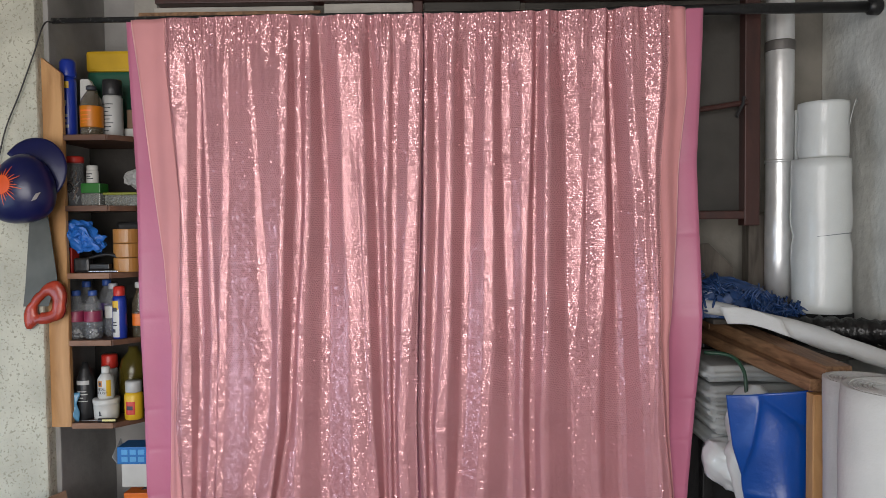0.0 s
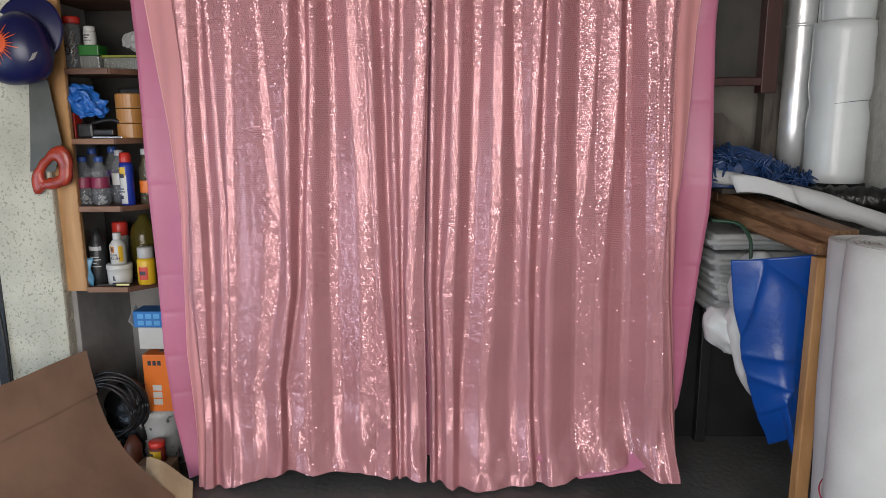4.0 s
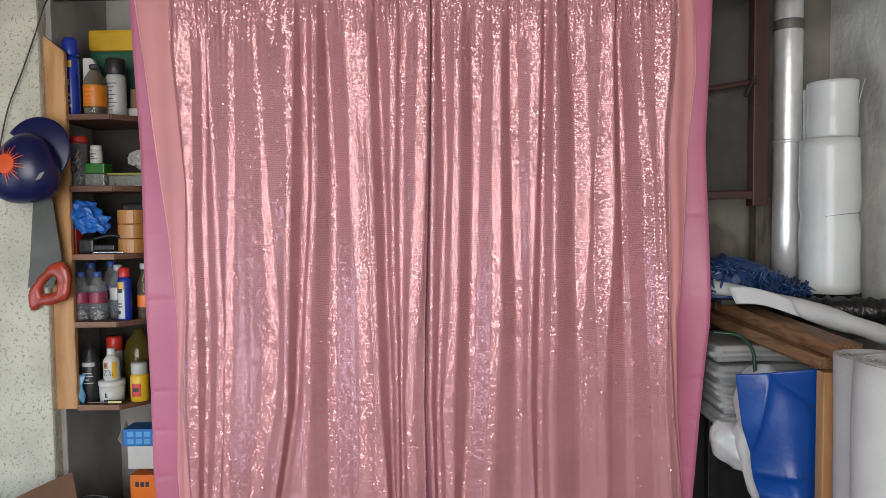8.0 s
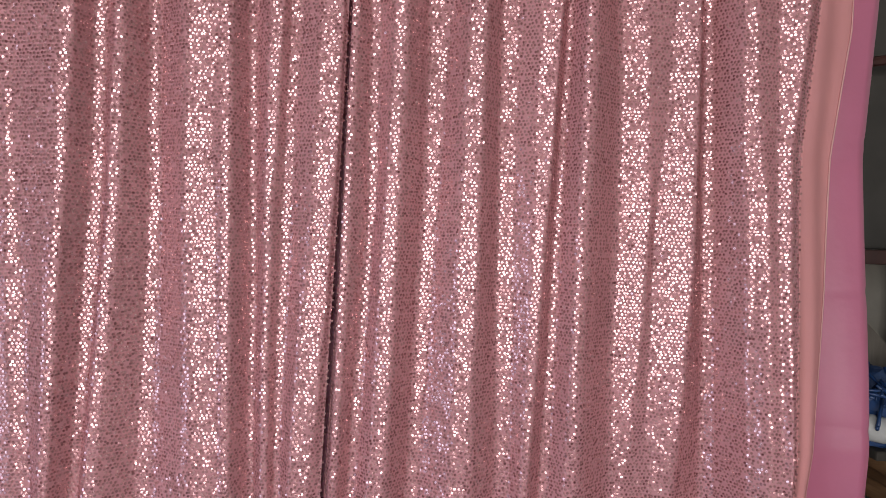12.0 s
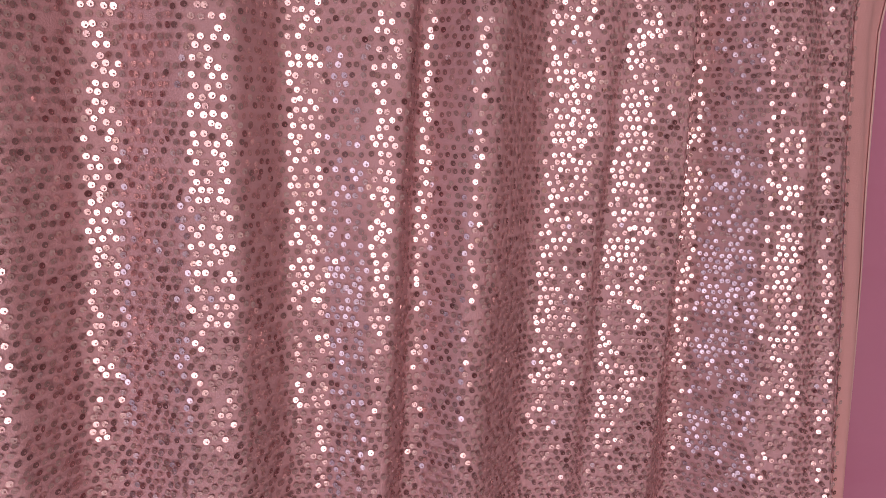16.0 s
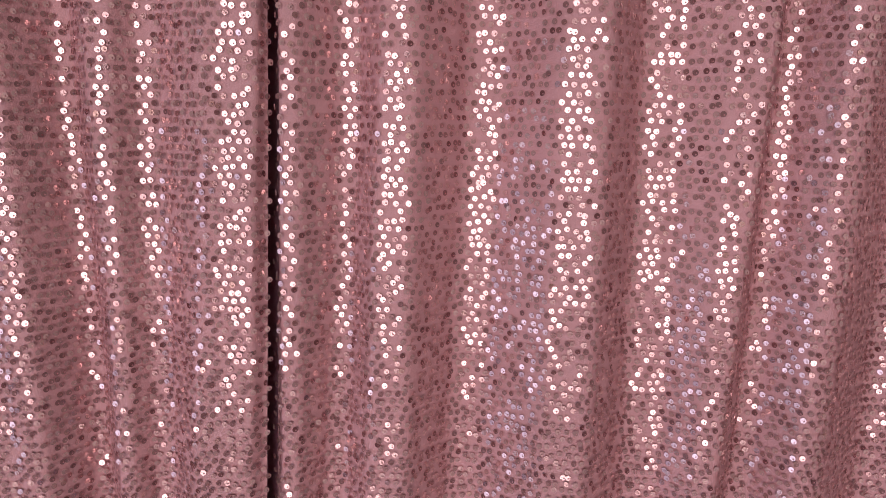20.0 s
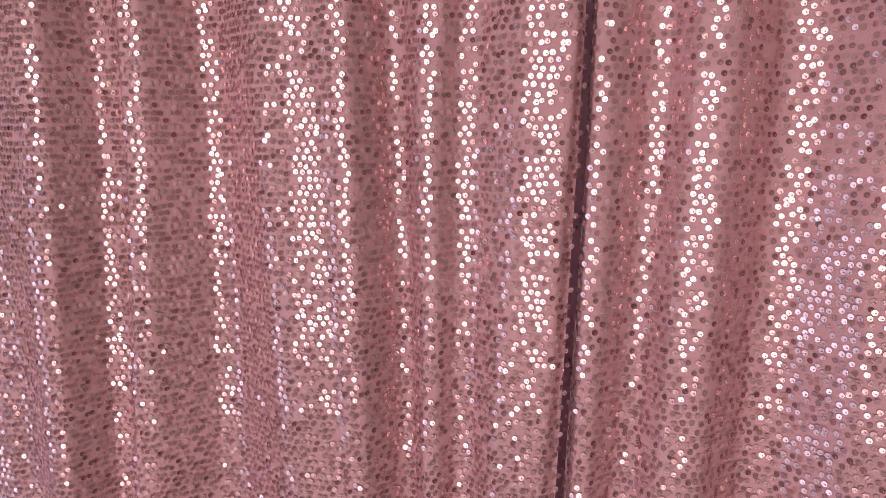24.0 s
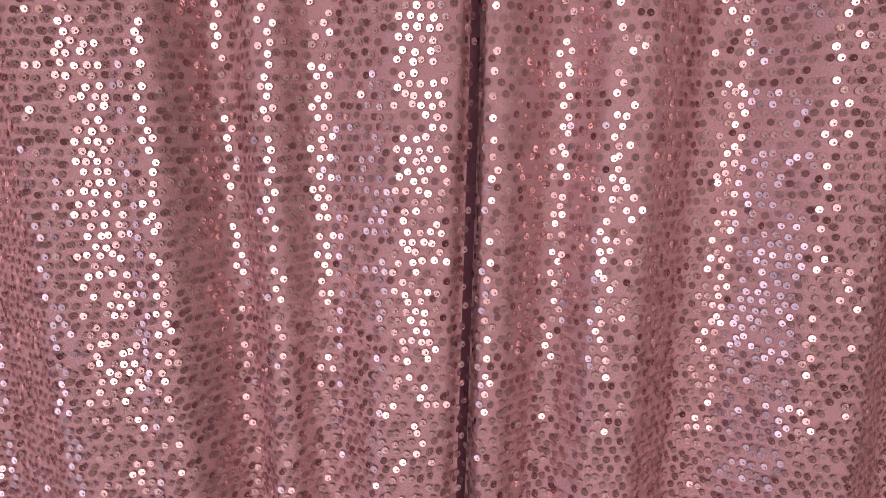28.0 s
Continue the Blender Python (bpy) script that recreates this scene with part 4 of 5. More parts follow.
box = thing("organiser_box", (-1.210, 0.065, S2), "small clear plastic box with a green lid", "box")
part("tray", box_bm(0.066, 0.06, 0.044, (0, 0, 0.022), 0.004), clear("smoky_clear", (0.30, 0.31, 0.29), 0.2, 0.5), box)
part("lid", box_bm(0.068, 0.062, 0.034, (0, 0, 0.0615), 0.004), M_GREEN, box, "green lid")
pill = round_thing("pill_bottle", (-1.215, 0.062, S2 + 0.079), [(0.019, 0), (0.020, 0.002), (0.020, 0.042), (0.017, 0.046)], M_WHITE, "small white screw-top pill bottle on a box", "bottle")
part("cap", lathe([(0.018, 0.046), (0.0185, 0.047), (0.0185, 0.06), (0.016, 0.062)], 20), M_WHITE, pill, smooth=True)
bars(pill, 0.0204, [(0.03, 0.004, 0.8), (0.022, 0.003, 0.6), (0.014, 0.003, 0.9)], 230, 310, M_INK)
box = thing("organiser_box", (-1.112, 0.085, S2), "clear plastic box with a yellow-green lid", "box")
part("tray", box_bm(0.12, 0.06, 0.038, (0, 0, 0.019), 0.004), clear("frosted_clear", (0.30, 0.31, 0.28), 0.25, 0.5), box)
part("lid", box_bm(0.13, 0.066, 0.008, (0, 0, 0.0425), 0.002), paint("lime_lid", (0.20, 0.21, 0.02)), box, "lime lid")
bm = bmesh.new()
bmesh.ops.create_icosphere(bm, subdivisions=4, radius=1)
for v in bm.verts:
    d = v.co.copy()
    v.co = Vector((d.x * 0.05, d.y * 0.03, d.z * 0.035)) + 0.018 * Vector(noise.noise_vector(d * 2.3))
o = tagged(part("paper_scrap", bm, M_GREYWHITE, None), "crumpled off-white paper on top of a box", "paper")
o.location = (-1.075, 0.12, S2 + 0.095)
scissors = thing("scissors", (-1.288, 0.022, S2), "scissors with black loop handles beside the jar", "scissors")
part("handle", tube([(0.012 + 0.011 * math.cos(a), 0.0, 0.062 + 0.014 * math.sin(a)) for a in (2 * math.pi * k / 20 for k in range(21))], 0.0025, 6), M_BLACK, scissors)
part("blade", bar((0.0, 0.002, 0.0), (0.008, 0.0, 0.055), 0.005, 0.002, bevel=0), paint("steel", (0.5, 0.5, 0.5), 0.3, metal=1.0), scissors)
part("blade", bar((-0.010, 0.002, 0.09), (0.004, 0.0, 0.068), 0.004, 0.003, bevel=0), M_BLACK, scissors)

# third shelf
box = thing("small_box", (-1.296, 0.06, S3), "red-edged dark box standing on the shelf", "box")
part("body", box_bm(0.030, 0.05, 0.088, (0, 0, 0.044), 0.002), M_RED, box)
part("panel", box_bm(0.018, 0.003, 0.064, (0, -0.0265, 0.046), 0.0005), M_INK, box, "dark front panel")
gun = thing("staple_gun", (-1.20, 0.05, S3), "black staple gun lying on the shelf", "tool")
part("body", box_bm(0.055, 0.03, 0.05, (-0.050, 0.0, 0.026), 0.008), M_BLACK, gun)
part("handle", tube(curve_points([(-0.03, 0, 0.05), (0.03, 0, 0.062), (0.068, 0, 0.054), (0.078, 0, 0.03), (0.076, 0, 0.006)], 8), 0.006, 8), M_BLACK, gun, smooth=True)
part("base", box_bm(0.15, 0.022, 0.007, (0.0, 0.0, 0.0038), 0.002), paint("chrome", (0.7, 0.7, 0.7), 0.2, metal=1.0), gun, "chrome base strip")
part("magazine", box_bm(0.09, 0.022, 0.02, (0.0, 0.002, 0.020), 0.004), M_BLACK, gun)
bm = bmesh.new()
bmesh.ops.create_icosphere(bm, subdivisions=5, radius=1)
for v in bm.verts:
    d = v.co.copy()
    n1 = Vector(noise.noise_vector(d * 1.7 + Vector((3, 1, 0))))
    n2 = Vector(noise.noise_vector(d * 4.5))
    v.co = Vector((d.x * 0.072 + d.z * -0.012, d.y * 0.04, d.z * 0.048 - d.x * 0.018)) + 0.024 * n1 + 0.010 * n2
o = tagged(part("plastic_bag", bm, paint("thin_blue_plastic", (0.02, 0.14, 0.50), 0.35), None), "crumpled thin blue plastic bag stuffed on the shelf", "bag")
o.location = (-1.243, 0.045, S3 + 0.125)
for k in range(3):
    tape = thing("tape_roll", (-1.108, 0.085, S3 + 0.0502 * k), "roll of shiny brown packing tape in a stack", "tape", "stacked tape rolls")
    part("tape", lathe([(0.036, 0.001), (0.047, 0.001), (0.048, 0.003), (0.048, 0.047), (0.047, 0.049), (0.036, 0.049), (0.036, 0.001)], 28), M_TAPE, tape, smooth=False)
tagged(part("plastic_tray", slab(-1.19, -1.02, 0.17, 0.24, S3 + 0.0, S3 + 0.175, 0.01), M_BLACK, None), "black plastic case at the back of the shelf", "case")

# fourth shelf
def water_bottle(at, label, lab_mat, h=0.165, cap=None, seed=0):
    ob = thing("water_bottle", at, label, "bottle", "plastic drinks bottles")
    k = h / 0.165
    part("body", lathe([(0.024, 0), (0.028, 0.005), (0.029, 0.03 * k), (0.027, 0.05 * k), (0.029, 0.06 * k), (0.029, 0.105 * k), (0.024, 0.125 * k), (0.013, 0.145 * k), (0.012, 0.152 * k)], 24), M_CLEAR, ob, smooth=True)
    part("cap", lathe([(0.0145, 0.150 * k), (0.015, 0.152 * k), (0.015, 0.166 * k), (0.013, 0.168 * k)], 18), cap or paint("blue_cap", (0.03, 0.08, 0.30)), ob, "blue screw cap", True)
    part("label", lathe([(0.0292, 0.06 * k), (0.0294, 0.062 * k), (0.0294, 0.095 * k), (0.0292, 0.097 * k)], 24), lab_mat, ob, "printed label", True)
    rr = random.Random(seed)
    bits = bmesh.new()
    for _ in range(26):
        a, r = rr.uniform(0, 6.28), rr.uniform(0, 0.021)
        bmesh.ops.create_cube(bits, size=0.006, matrix=pose(r * math.cos(a), r * math.sin(a), 0.006 + rr.random() * 0.026, rr.uniform(0, 90), rr.uniform(0, 90), rr.uniform(0, 90)))
    part("contents", bits, (M_GREYWHITE, M_INK)[seed % 2], ob, "small metal bits inside")
    return ob


water_bottle((-1.278, 0.050, S4), "clear plastic bottle with maroon label holding metal bits", M_MAROON, seed=2)
water_bottle((-1.219, 0.048, S4), "clear plastic bottle with maroon label and metal bits", M_MAROON, seed=4)
water_bottle((-1.283, 0.13, S4), "empty clear plastic bottle with blue cap behind others", M_GREYWHITE, 0.19, seed=1)
water_bottle((-1.215, 0.14, S4), "clear plastic bottle with dark purple label", paint("purple_label", (0.06, 0.03, 0.14)), 0.195, seed=3)
water_bottle((-1.170, 0.095, S4), "clear plastic bottle with a white triangular label", M_WHITE, 0.185, paint("grey_cap", (0.4, 0.4, 0.42)), seed=5)
can = round_thing("oil_can", (-1.128, 0.052, S4), [(0.022, 0), (0.0235, 0.003), (0.0235, 0.135), (0.019, 0.148)], M_BLUECAN, "blue spray oil can with white panel and red cap", "spray can")
part("cap", lathe([(0.0185, 0.148), (0.019, 0.150), (0.0185, 0.178), (0.012, 0.182)], 20), M_RED, can, "red cap", True)
part("label", wrap(0.0239, 0.006, 0.105, 228, 290), M_WHITE, can, "white panel")
part("emblem", wrap(0.0243, 0.1, 0.132, 230, 285), M_YELLOW, can, "yellow emblem")
bars(can, 0.0246, [(0.095, 0.014, 0.8), (0.055, 0.004, 0.7), (0.045, 0.004, 0.8), (0.022, 0.012, 0.5)], 232, 284, M_INK)
dark = round_thing("sauce_bottle", (-1.075, 0.09, S4), [(0.024, 0), (0.025, 0.004), (0.025, 0.12), (0.012, 0.155), (0.012, 0.175)], M_GLASS, "dark bottle with an orange label and pale cap", "bottle")
part("cap", lathe([(0.014, 0.172), (0.0145, 0.174), (0.0145, 0.19), (0.013, 0.192)], 18), M_GREYWHITE, dark, smooth=True)
part("label", lathe([(0.0253, 0.04), (0.0255, 0.042), (0.0255, 0.08), (0.0253, 0.082)], 20), M_ORANGE, dark, "orange label", True)

# bottom shelf
can = round_thing("spray_can", (-1.258, 0.058, S5), [(0.026, 0), (0.028, 0.004), (0.028, 0.14), (0.024, 0.150), (0.017, 0.175), (0.008, 0.2)], M_BLACK, "black spray can with silver print and pointed cap", "spray can")
bars(can, 0.0285, [(0.125, 0.014, 1.0), (0.10, 0.003, 0.8), (0.09, 0.003, 0.9), (0.078, 0.003, 0.6), (0.066, 0.003, 0.9), (0.02, 0.014, 0.3)], 220, 320, M_GREYWHITE)
pouch = sheet(lambda u, v: (-0.017 + 0.034 * u + 0.004 * math.sin(8 * v), -0.010 * math.sin(math.pi * u) * math.sin(math.pi * min(v * 1.4, 1)) + 0.004 * math.sin(11 * v + 4 * u), 0.10 * v), 8, 12, 0.004)
o = tagged(part("foil_pouch", pouch, paint("light_blue_foil", (0.10, 0.28, 0.45), 0.3), None, smooth=True), "crumpled light blue foil pouch beside a can", "pouch")
o.location = (-1.283, 0.022, S5)
tub = round_thing("plastic_tub", (-1.186, 0.058, S5), [(0.036, 0), (0.040, 0.004), (0.042, 0.058)], M_WHITE, "round white plastic tub with a small print", "tub")
part("lid", lathe([(0.0435, 0.057), (0.044, 0.059), (0.044, 0.072), (0.042, 0.074)], 28), M_WHITE, tub, smooth=True)
bars(tub, 0.0425, [(0.024, 0.012, 0.18), (0.02, 0.004, 0.3)], 262, 300, M_INK)
polish = round_thing("polish_bottle", (-1.186, 0.058, S5 + 0.0742), [(0.025, 0), (0.027, 0.004), (0.027, 0.068), (0.018, 0.082), (0.013, 0.088)], M_WHITE, "white metal polish bottle standing on a tub", "bottle")
part("cap", lathe([(0.0135, 0.088), (0.014, 0.09), (0.014, 0.108), (0.012, 0.111)], 20), M_WHITE, polish, smooth=True)
part("emblem", wrap(0.0274, 0.043, 0.064, 235, 268), M_AMBER, polish, "orange square emblem")
part("emblem_mark", wrap(0.0277, 0.048, 0.059, 243, 260), M_INK, polish)
part("label_edge", wrap(0.0274, 0.010, 0.066, 297, 330), M_YELLOW, polish, "yellow side of the label")
for word, z, a in (("METAL", 0.030, 236), ("POLISH", 0.018, 233)):
    for i, ch in enumerate(word):
        cu = bpy.data.curves.new("lettering", "FONT")
        cu.body, cu.size, cu.extrude, cu.align_x = ch, 0.0125, 0.0001, "CENTER"
        o = new("letter", cu)
        o.parent = polish
        ang = radians(a + 11.5 * i + 4)
        o.matrix_basis = pose(0.0276 * math.cos(ang), 0.0276 * math.sin(ang), z, 90, 0, math.degrees(ang) + 90)
        cu.materials.append(M_INK)
red = round_thing("spray_can", (-1.222, 0.16, S5), [(0.027, 0), (0.028, 0.004), (0.028, 0.15), (0.024, 0.16)], M_GREYWHITE, "white can with a bright red cap behind others", "spray can")
part("cap", lathe([(0.026, 0.16), (0.028, 0.163), (0.027, 0.205), (0.024, 0.209)], 24), M_RED, red, "red cap", True)
jug = round_thing("glass_jug", (-1.138, 0.17, S5), [(0.048, 0), (0.052, 0.006), (0.052, 0.15), (0.042, 0.19), (0.018, 0.22), (0.017, 0.235)], clear("olive_glass", (0.09, 0.07, 0.012), 0.08, 0.7), "large olive-coloured glass jug at the back", "jug")
yj = round_thing("glue_jar", (-1.090, 0.06, S5), [(0.028, 0), (0.031, 0.004), (0.031, 0.085), (0.026, 0.095)], M_YELLOW, "yellow-labelled jar with a pale screw lid", "jar")
part("neck", lathe([(0.026, 0.095), (0.0275, 0.098), (0.0275, 0.13), (0.025, 0.134)], 24), M_GREYWHITE, yj, smooth=True)
part("label", wrap(0.0315, 0.02, 0.065, 240, 300), M_RED, yj, "red oval print")
bars(yj, 0.0318, [(0.036, 0.014, 0.8)], 246, 296, M_INK)
tool = thing("screwdriver", (-1.19, 0.012, S5), "screwdriver with a black and yellow handle", "screwdriver")
part("shaft", tube([(-0.06, 0, 0.005), (0.0, 0, 0.006)], 0.002, 8), paint("bright_steel", (0.6, 0.6, 0.6), 0.25, metal=1.0), tool, "steel shaft")
part("handle", tube([(-0.002, 0, 0.007), (0.008, 0, 0.007), (0.06, 0, 0.007)], 0.0065, 10), M_BLACK, tool)
part("grip", box_bm(0.046, 0.003, 0.007, (0.036, -0.006, 0.008), 0.001), paint("cream_grip", (0.65, 0.6, 0.25)), tool, "cream inset")

# ---- on the pillar ----
M_NAVY = paint("navy_shell", (0.005, 0.007, 0.058), 0.30)
cap = thing("cap", (-1.333, -0.115, 1.574), "navy blue peaked cap with an orange sunburst, hung up", "cap")
bm = bmesh.new()
bmesh.ops.create_uvsphere(bm, u_segments=40, v_segments=24, radius=1)
for v in bm.verts:
    d = v.co.copy()
    v.co = Vector((d.x * 0.105 + 0.012 * d.z, d.y * 0.075, d.z * 0.112 - 0.03 * d.x * d.x)) * (1 + 0.03 * noise.noise(d * 1.3))
part("crown", bm, M_NAVY, cap, smooth=True).location = (-0.020, 0, -0.03)
part("peak", sheet(lambda u, v: (-0.016 + 0.100 * (v ** 0.5) * math.cos(radians(-50 + 200 * u)) + 0.015, 0.035 + 0.025 * math.sin(3 * u) * v, 0.030 + 0.108 * (v ** 0.5) * math.sin(radians(-50 + 200 * u))), 26, 8, 0.006), M_NAVY, cap, "stiff peak standing behind the crown", True)
def burst_ray(a, r0, r1, w):
    def f(u, v):
        r = r0 + (r1 - r0) * v
        x, z = -0.040 + r * math.cos(a) - math.sin(a) * w * (u - 0.5) * (1 - 0.85 * v), -0.02 + r * math.sin(a) + math.cos(a) * w * (u - 0.5) * (1 - 0.85 * v)
        q = 1 - ((x + 0.020) / 0.107) ** 2 - ((z + 0.03) / 0.114) ** 2
        return (x, -0.0775 * math.sqrt(max(q, 0.02)) - 0.0015, z)
    return sheet(f, 2, 6, 0.0006)
M_BURST = paint("orange_sunburst_print", (0.70, 0.09, 0.015), 0.5)
for k in range(17):
    a = radians(-100 + 200 * k / 16)
    part("sunburst_ray", burst_ray(a, 0.012, 0.040 + 0.024 * ((k * 5) % 3) / 2, 0.0055), M_BURST, cap)
part("sunburst_disc", sheet(lambda u, v: (-0.040 + 0.030 * v * math.cos(6.2832 * u), -0.0775 * math.sqrt(max(1 - ((-0.020 + 0.030 * v * math.cos(6.2832 * u)) / 0.107) ** 2 - ((0.01 + 0.030 * v * math.sin(6.2832 * u)) / 0.114) ** 2, 0.02)) - 0.002, -0.02 + 0.030 * v * math.sin(6.2832 * u)), 20, 4, 0.0006), M_BURST, cap, "orange centre")
part("patch", sheet(lambda u, v: (0.045 + 0.010 * u + 0.014 * v, -0.060 + 0.010 * u, -0.072 + 0.022 * v + 0.006 * u), 3, 3, 0.001), M_GREYWHITE, cap, "small pale mark")
saw = thing("hand_saw", (-1.36, -0.045, 1.10), "hand saw with a dark blade and worn red handle", "saw")
bm = bmesh.new()
pts = [(-0.045, 0.055), (0.040, 0.055), (0.072, 0.15), (0.030, 0.50), (0.0, 0.50), (-0.036, 0.12)]
a, b = [bm.verts.new((x, -0.0008, z)) for x, z in pts], [bm.verts.new((x, 0.0008, z)) for x, z in pts]
bm.faces.new(a)
bm.faces.new(b[::-1])
for i in range(len(pts)):
    j = (i + 1) % len(pts)
    bm.faces.new((a[j], a[i], b[i], b[j]))
bmesh.ops.recalc_face_normals(bm, faces=bm.faces[:])
part("blade", bm, material("oxidised_blade", (0.10, 0.10, 0.085), 0.45, 0.5, vary=0.2, bump=0.05), saw, "dull steel blade")
M_HANDLE = material("worn_red_handle", (0.40, 0.045, 0.02), 0.25, vary=0.2, scale=25)
outer = [(-0.035, -0.020), (-0.012, -0.020), (0.0, 0.0), (0.055, 0.004), (0.085, 0.015), (0.096, 0.06), (0.093, 0.12), (0.07, 0.142), (0.04, 0.132), (0.015, 0.105), (-0.015, 0.072), (-0.036, 0.046), (-0.040, 0.01)]


def loop_radius(pts, angles):
    """Distances of an outline from its middle, at given angles."""
    a = np.array([math.atan2(z - 0.06, x - 0.030) for x, z in pts])
    r = np.array([math.hypot(x - 0.030, z - 0.06) for x, z in pts])
    o = np.argsort(a)
    return np.interp(angles, a[o], r[o], period=2 * math.pi)


grip = bmesh.new()
angles = np.linspace(-math.pi, math.pi, 48, endpoint=False)
ro = loop_radius(outer, angles)
rings = []
for rad, y in ((0.40 * ro, -0.008), (0.52 * ro, -0.013), (0.90 * ro, -0.013), (ro, -0.007), (ro, 0.005), (0.90 * ro, 0.010), (0.52 * ro, 0.010), (0.40 * ro, 0.006)):
    rings.append([grip.verts.new((0.030 + q * math.cos(a), y, 0.06 + q * math.sin(a))) for q, a in zip(rad, angles)])
for i in range(8):
    for k in range(48):
        grip.faces.new((rings[i][k], rings[i][(k + 1) % 48], rings[(i + 1) % 8][(k + 1) % 48], rings[(i + 1) % 8][k]))
bmesh.ops.recalc_face_normals(grip, faces=grip.faces[:])
part("handle", grip, M_HANDLE, saw, "closed worn red grip", True)
tagged(part("power_cable", tube(curve_points([(-1.325, 0.045, 2.120), (-1.309, -0.04, 2.09), (-1.343, -0.045, 1.994), (-1.394, -0.045, 1.865), (-1.449, -0.045, 1.735), (-1.487, -0.045, 1.57), (-1.500, -0.045, 1.46)], 10), 0.0024, 8), M_BLACK, None, smooth=True), "thin black cable hanging from the rod's end", "cable")
tagged(part("power_cable", tube(curve_points([(-1.66, -0.02, 1.1), (-1.64, -0.03, 0.85), (-1.585, -0.04, 0.72), (-1.565, -0.045, 0.55), (-1.56, -0.05, 0.40), (-1.545, -0.06, 0.30)], 10), 0.006, 8), M_BLACK, None, smooth=True), "black cable hanging down beside the pillar", "cable")

# ---- corner below the shelves ----
bucket = round_thing("paint_bucket", (-1.13, 0.17, 0.0), [(0.075, 0), (0.080, 0.004), (0.088, 0.21), (0.092, 0.215), (0.092, 0.235)], material("splashed_bucket", (0.42, 0.42, 0.40), 0.6, vary=0.2, spots=(25, 0.58, (0.1, 0.1, 0.1))), "splashed grey plastic paint bucket on the floor", "bucket")
carton = thing("carton", (-1.09, 0.165, 0.236), "orange cardboard carton with white squares printed on it", "carton")
part("body", box_bm(0.135, 0.12, 0.225, (0, 0, 0.1125), 0.003), M_ORANGE, carton)
part("flap", box_bm(0.12, 0.05, 0.004, (0.02, 0.0, 0.236), 0.001, pose(0, 0, 0, 0, -18, 0)), M_INK, carton, "dark opened flap")
for k in range(3):
    part("printed_square", box_bm(0.034, 0.001, 0.022, (-0.020, -0.0607, 0.095 - 0.028 * k), 0), M_WHITE, carton)
for k in range(3):
    part("print_bar", box_bm(0.013, 0.001, 0.018, (-0.042 + 0.018 * k, -0.0607, 0.192), 0), M_INK, carton)
tagged(part("carton", slab(-1.17, -1.03, 0.12, 0.22, 0.478, 0.562, 0.003), M_WHITE, None), "white carton stacked on the orange one", "carton")
blue = thing("carton", (-1.11, 0.16, 0.563), "blue patterned carton with a torn end", "carton")
part("body", box_bm(0.145, 0.09, 0.062, (0, 0, 0.031), 0.003), paint("sky_blue_print", (0.02, 0.16, 0.45)), blue)
for k in range(6):
    part("print_bar", box_bm(0.022, 0.001, 0.018, (-0.045 + 0.030 * (k % 3), -0.0457, 0.018 + 0.026 * (k // 3)), 0), paint("pale_blue_print", (0.10, 0.35, 0.65)), blue)
part("torn_end", sheet(lambda u, v: (-0.075 - 0.018 * v, -0.04 + 0.07 * u, 0.005 + 0.05 * u * v + 0.02 * v), 5, 4, 0.002), M_GREYWHITE, blue, "torn white end")
tin = round_thing("tin", (-1.10, 0.04, 0.068), [(0.026, 0), (0.028, 0.003), (0.028, 0.062)], paint("dark_red_tin", (0.16, 0.015, 0.01), 0.4), "dark red tin with a yellow paper label", "tin")
part("lid", lathe([(0.0285, 0.062), (0.029, 0.064), (0.029, 0.078), (0.026, 0.081)], 24), M_RED, tin, "red lid", True)
part("label", wrap(0.0285, 0.016, 0.048, 215, 315), M_YELLOW, tin, "yellow label")
bars(tin, 0.0289, [(0.030, 0.010, 0.5)], 225, 290, M_INK, "handwriting_bar")
tagged(part("wood_offcut", slab(-1.17, -1.04, 0.0, 0.078, 0.0, 0.067), M_CARD, None), "brown wooden offcut under the tin", "offcut")
coil = thing("cable_coil", (-1.245, 0.09, 0.29), "coil of black cable in a pile of black bags", "cable coil")
for k in range(9):
    rr, ph = 0.085 + 0.030 * rnd.random(), rnd.uniform(0, 6)
    part("loop", tube([(rr * math.cos(a), -0.06 + 0.035 * math.sin(a + ph) + 0.008 * k - 0.03, rr * 1.15 * math.sin(a)) for a in (2 * math.pi * j / 36 for j in range(37))], 0.0055, 7), M_BLACK, coil, smooth=True)
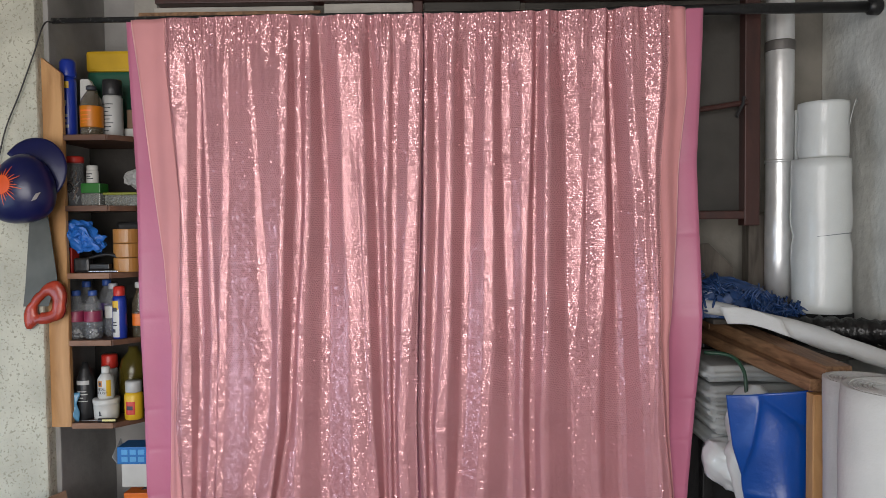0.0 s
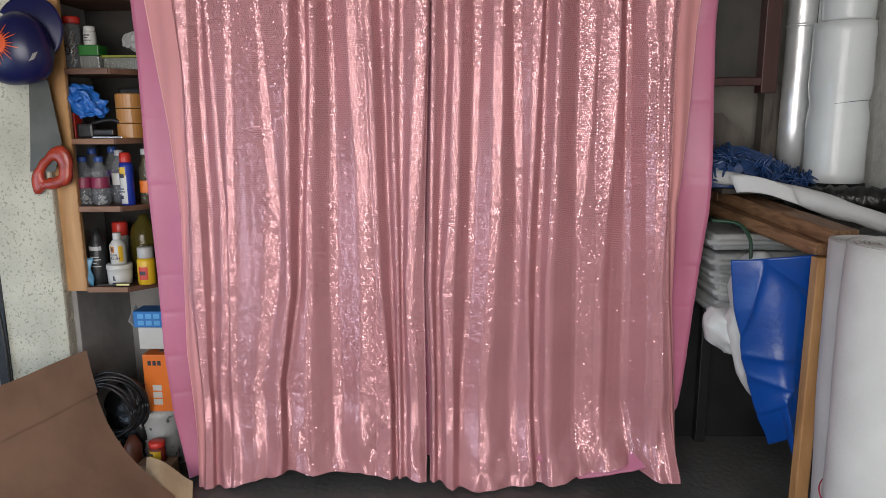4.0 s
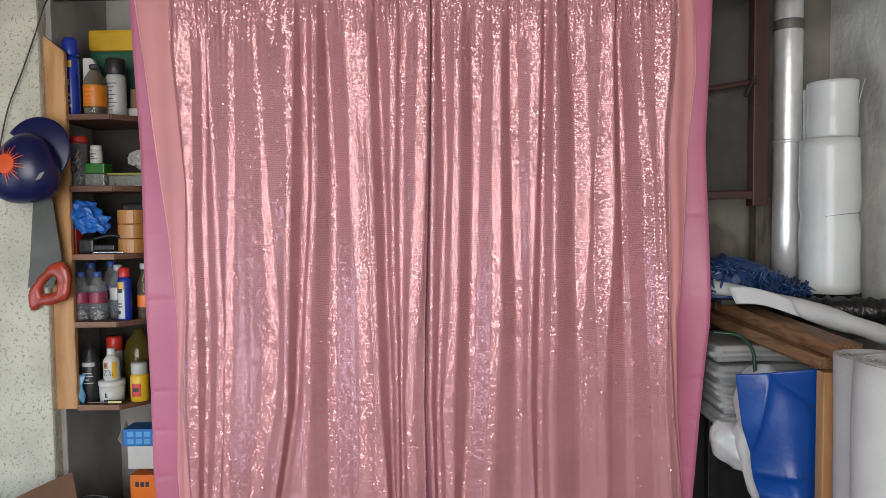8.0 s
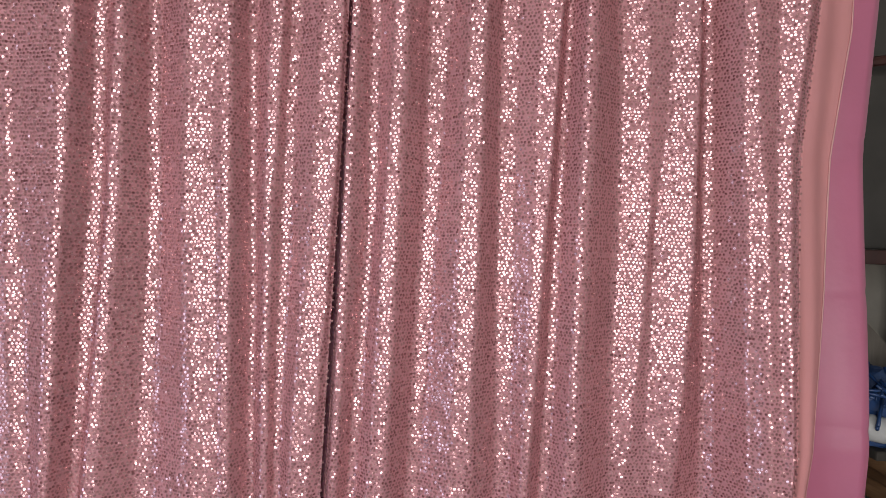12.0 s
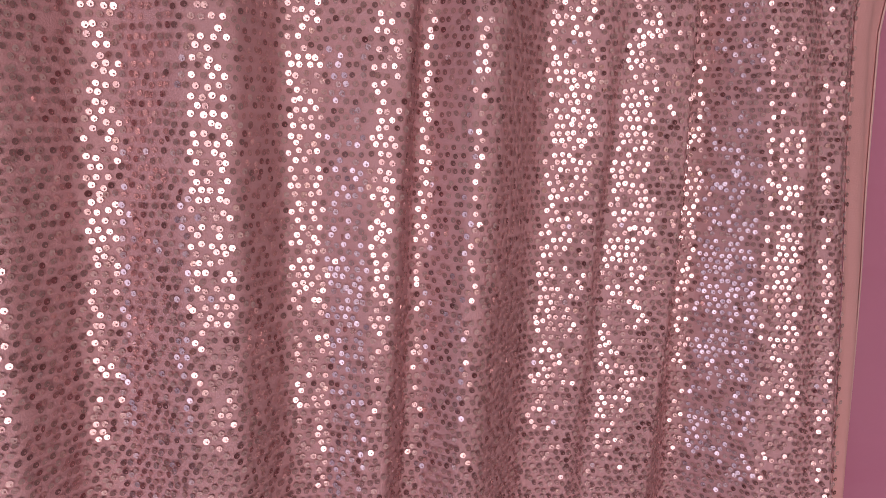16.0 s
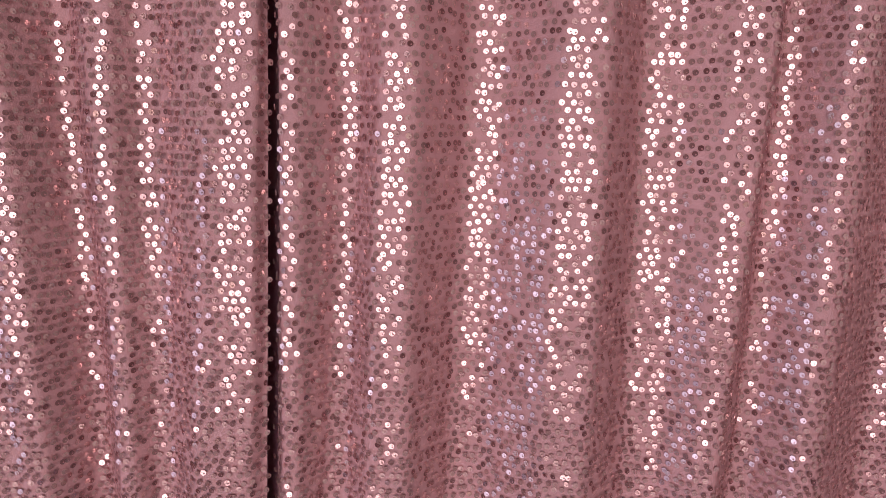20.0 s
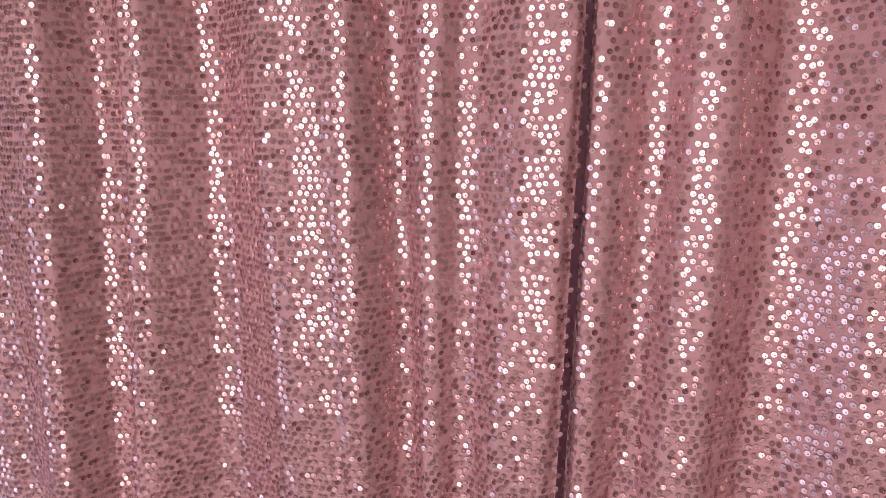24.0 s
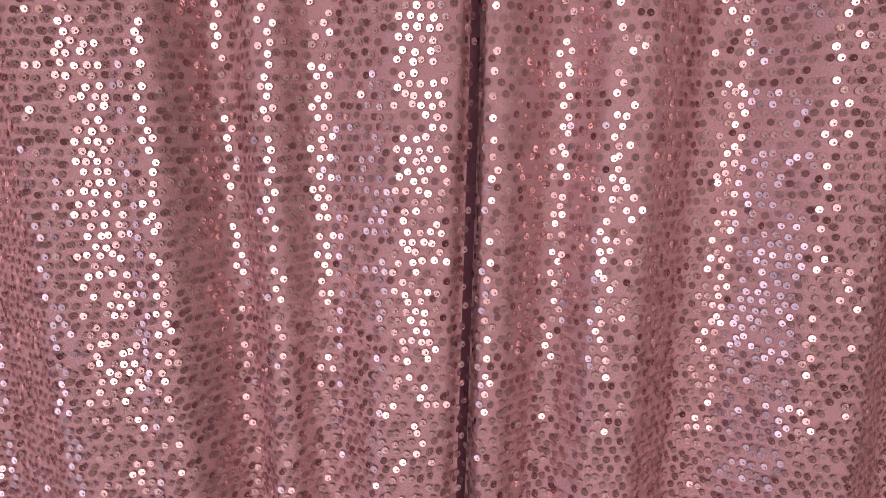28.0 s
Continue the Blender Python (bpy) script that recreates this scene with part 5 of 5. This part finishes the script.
part("shiny_loop", tube([(0.115 * math.cos(a) - 0.012, -0.105 + 0.02 * math.sin(a), 0.125 * math.sin(a)) for a in (radians(150 + 150 * j / 30) for j in range(31))], 0.006, 7), paint("bright_strip", (0.6, 0.6, 0.58), 0.25, metal=0.8), coil, "shiny metal strip", True)
bm = bmesh.new()
bmesh.ops.create_icosphere(bm, subdivisions=4, radius=1)
for v in bm.verts:
    d = v.co.copy()
    v.co = Vector((d.x * 0.10, d.y * 0.07, d.z * 0.15)) + 0.03 * Vector(noise.noise_vector(d * 2.0)) + 0.008 * Vector(noise.noise_vector(d * 7))
o = tagged(part("rubbish_bag", bm, material("black_bag_film", (0.014, 0.014, 0.015), 0.25, bump=0.5, bump_scale=30), None, smooth=True), "glossy black rubbish bag behind the cable coil", "bag")
o.location = (-1.235, 0.15, 0.19)
tagged(part("brown_bottle", lathe([(0.03, 0), (0.032, 0.004), (0.032, 0.12), (0.012, 0.16)], 20, (-1.20, 0.06, 0.0)), paint("rust_plastic", (0.20, 0.06, 0.03)), None, smooth=True), "rust-brown bottle half hidden behind cardboard", "bottle")


def card(u, v):
    top = Vector((-1.300, -0.020, 0.512)).lerp(Vector((-1.62, -0.80, 0.475)), u)
    low = Vector((-0.955, -0.170, 0.045)).lerp(Vector((-1.12, -0.86, 0.004)), u)
    p = top.lerp(low, v)
    sag = math.sin(math.pi * v)
    p += Vector((-0.055, 0.0, -0.045)) * sag
    return p + Vector((0, 0, 0.004 * noise.noise(Vector((u * 5, v * 5, 0)))))


board = thing("cardboard_sheet", (0, 0, 0), "large bent sheet of brown cardboard leaning in the corner", "cardboard")
part("panel", sheet(lambda u, v: card(u, 0.215 + 0.785 * v), 24, 24, 0.005), M_CARD, board, smooth=False)
part("top_flap", sheet(lambda u, v: card(u, 0.2415 * v) + Vector((0.006, 0, 0.010)), 24, 8, 0.005), M_CARD, board, "folded upper strip")
part("corner_flap", sheet(lambda u, v: (-1.10 + 0.18 * u + 0.03 * v, -0.045 - 0.05 * u - 0.10 * v, 0.125 - 0.055 * u - 0.06 * v + 0.012 * math.sin(5 * u)), 10, 6, 0.004), material("torn_card", (0.42, 0.31, 0.19), 0.85), board, "torn pale corner")
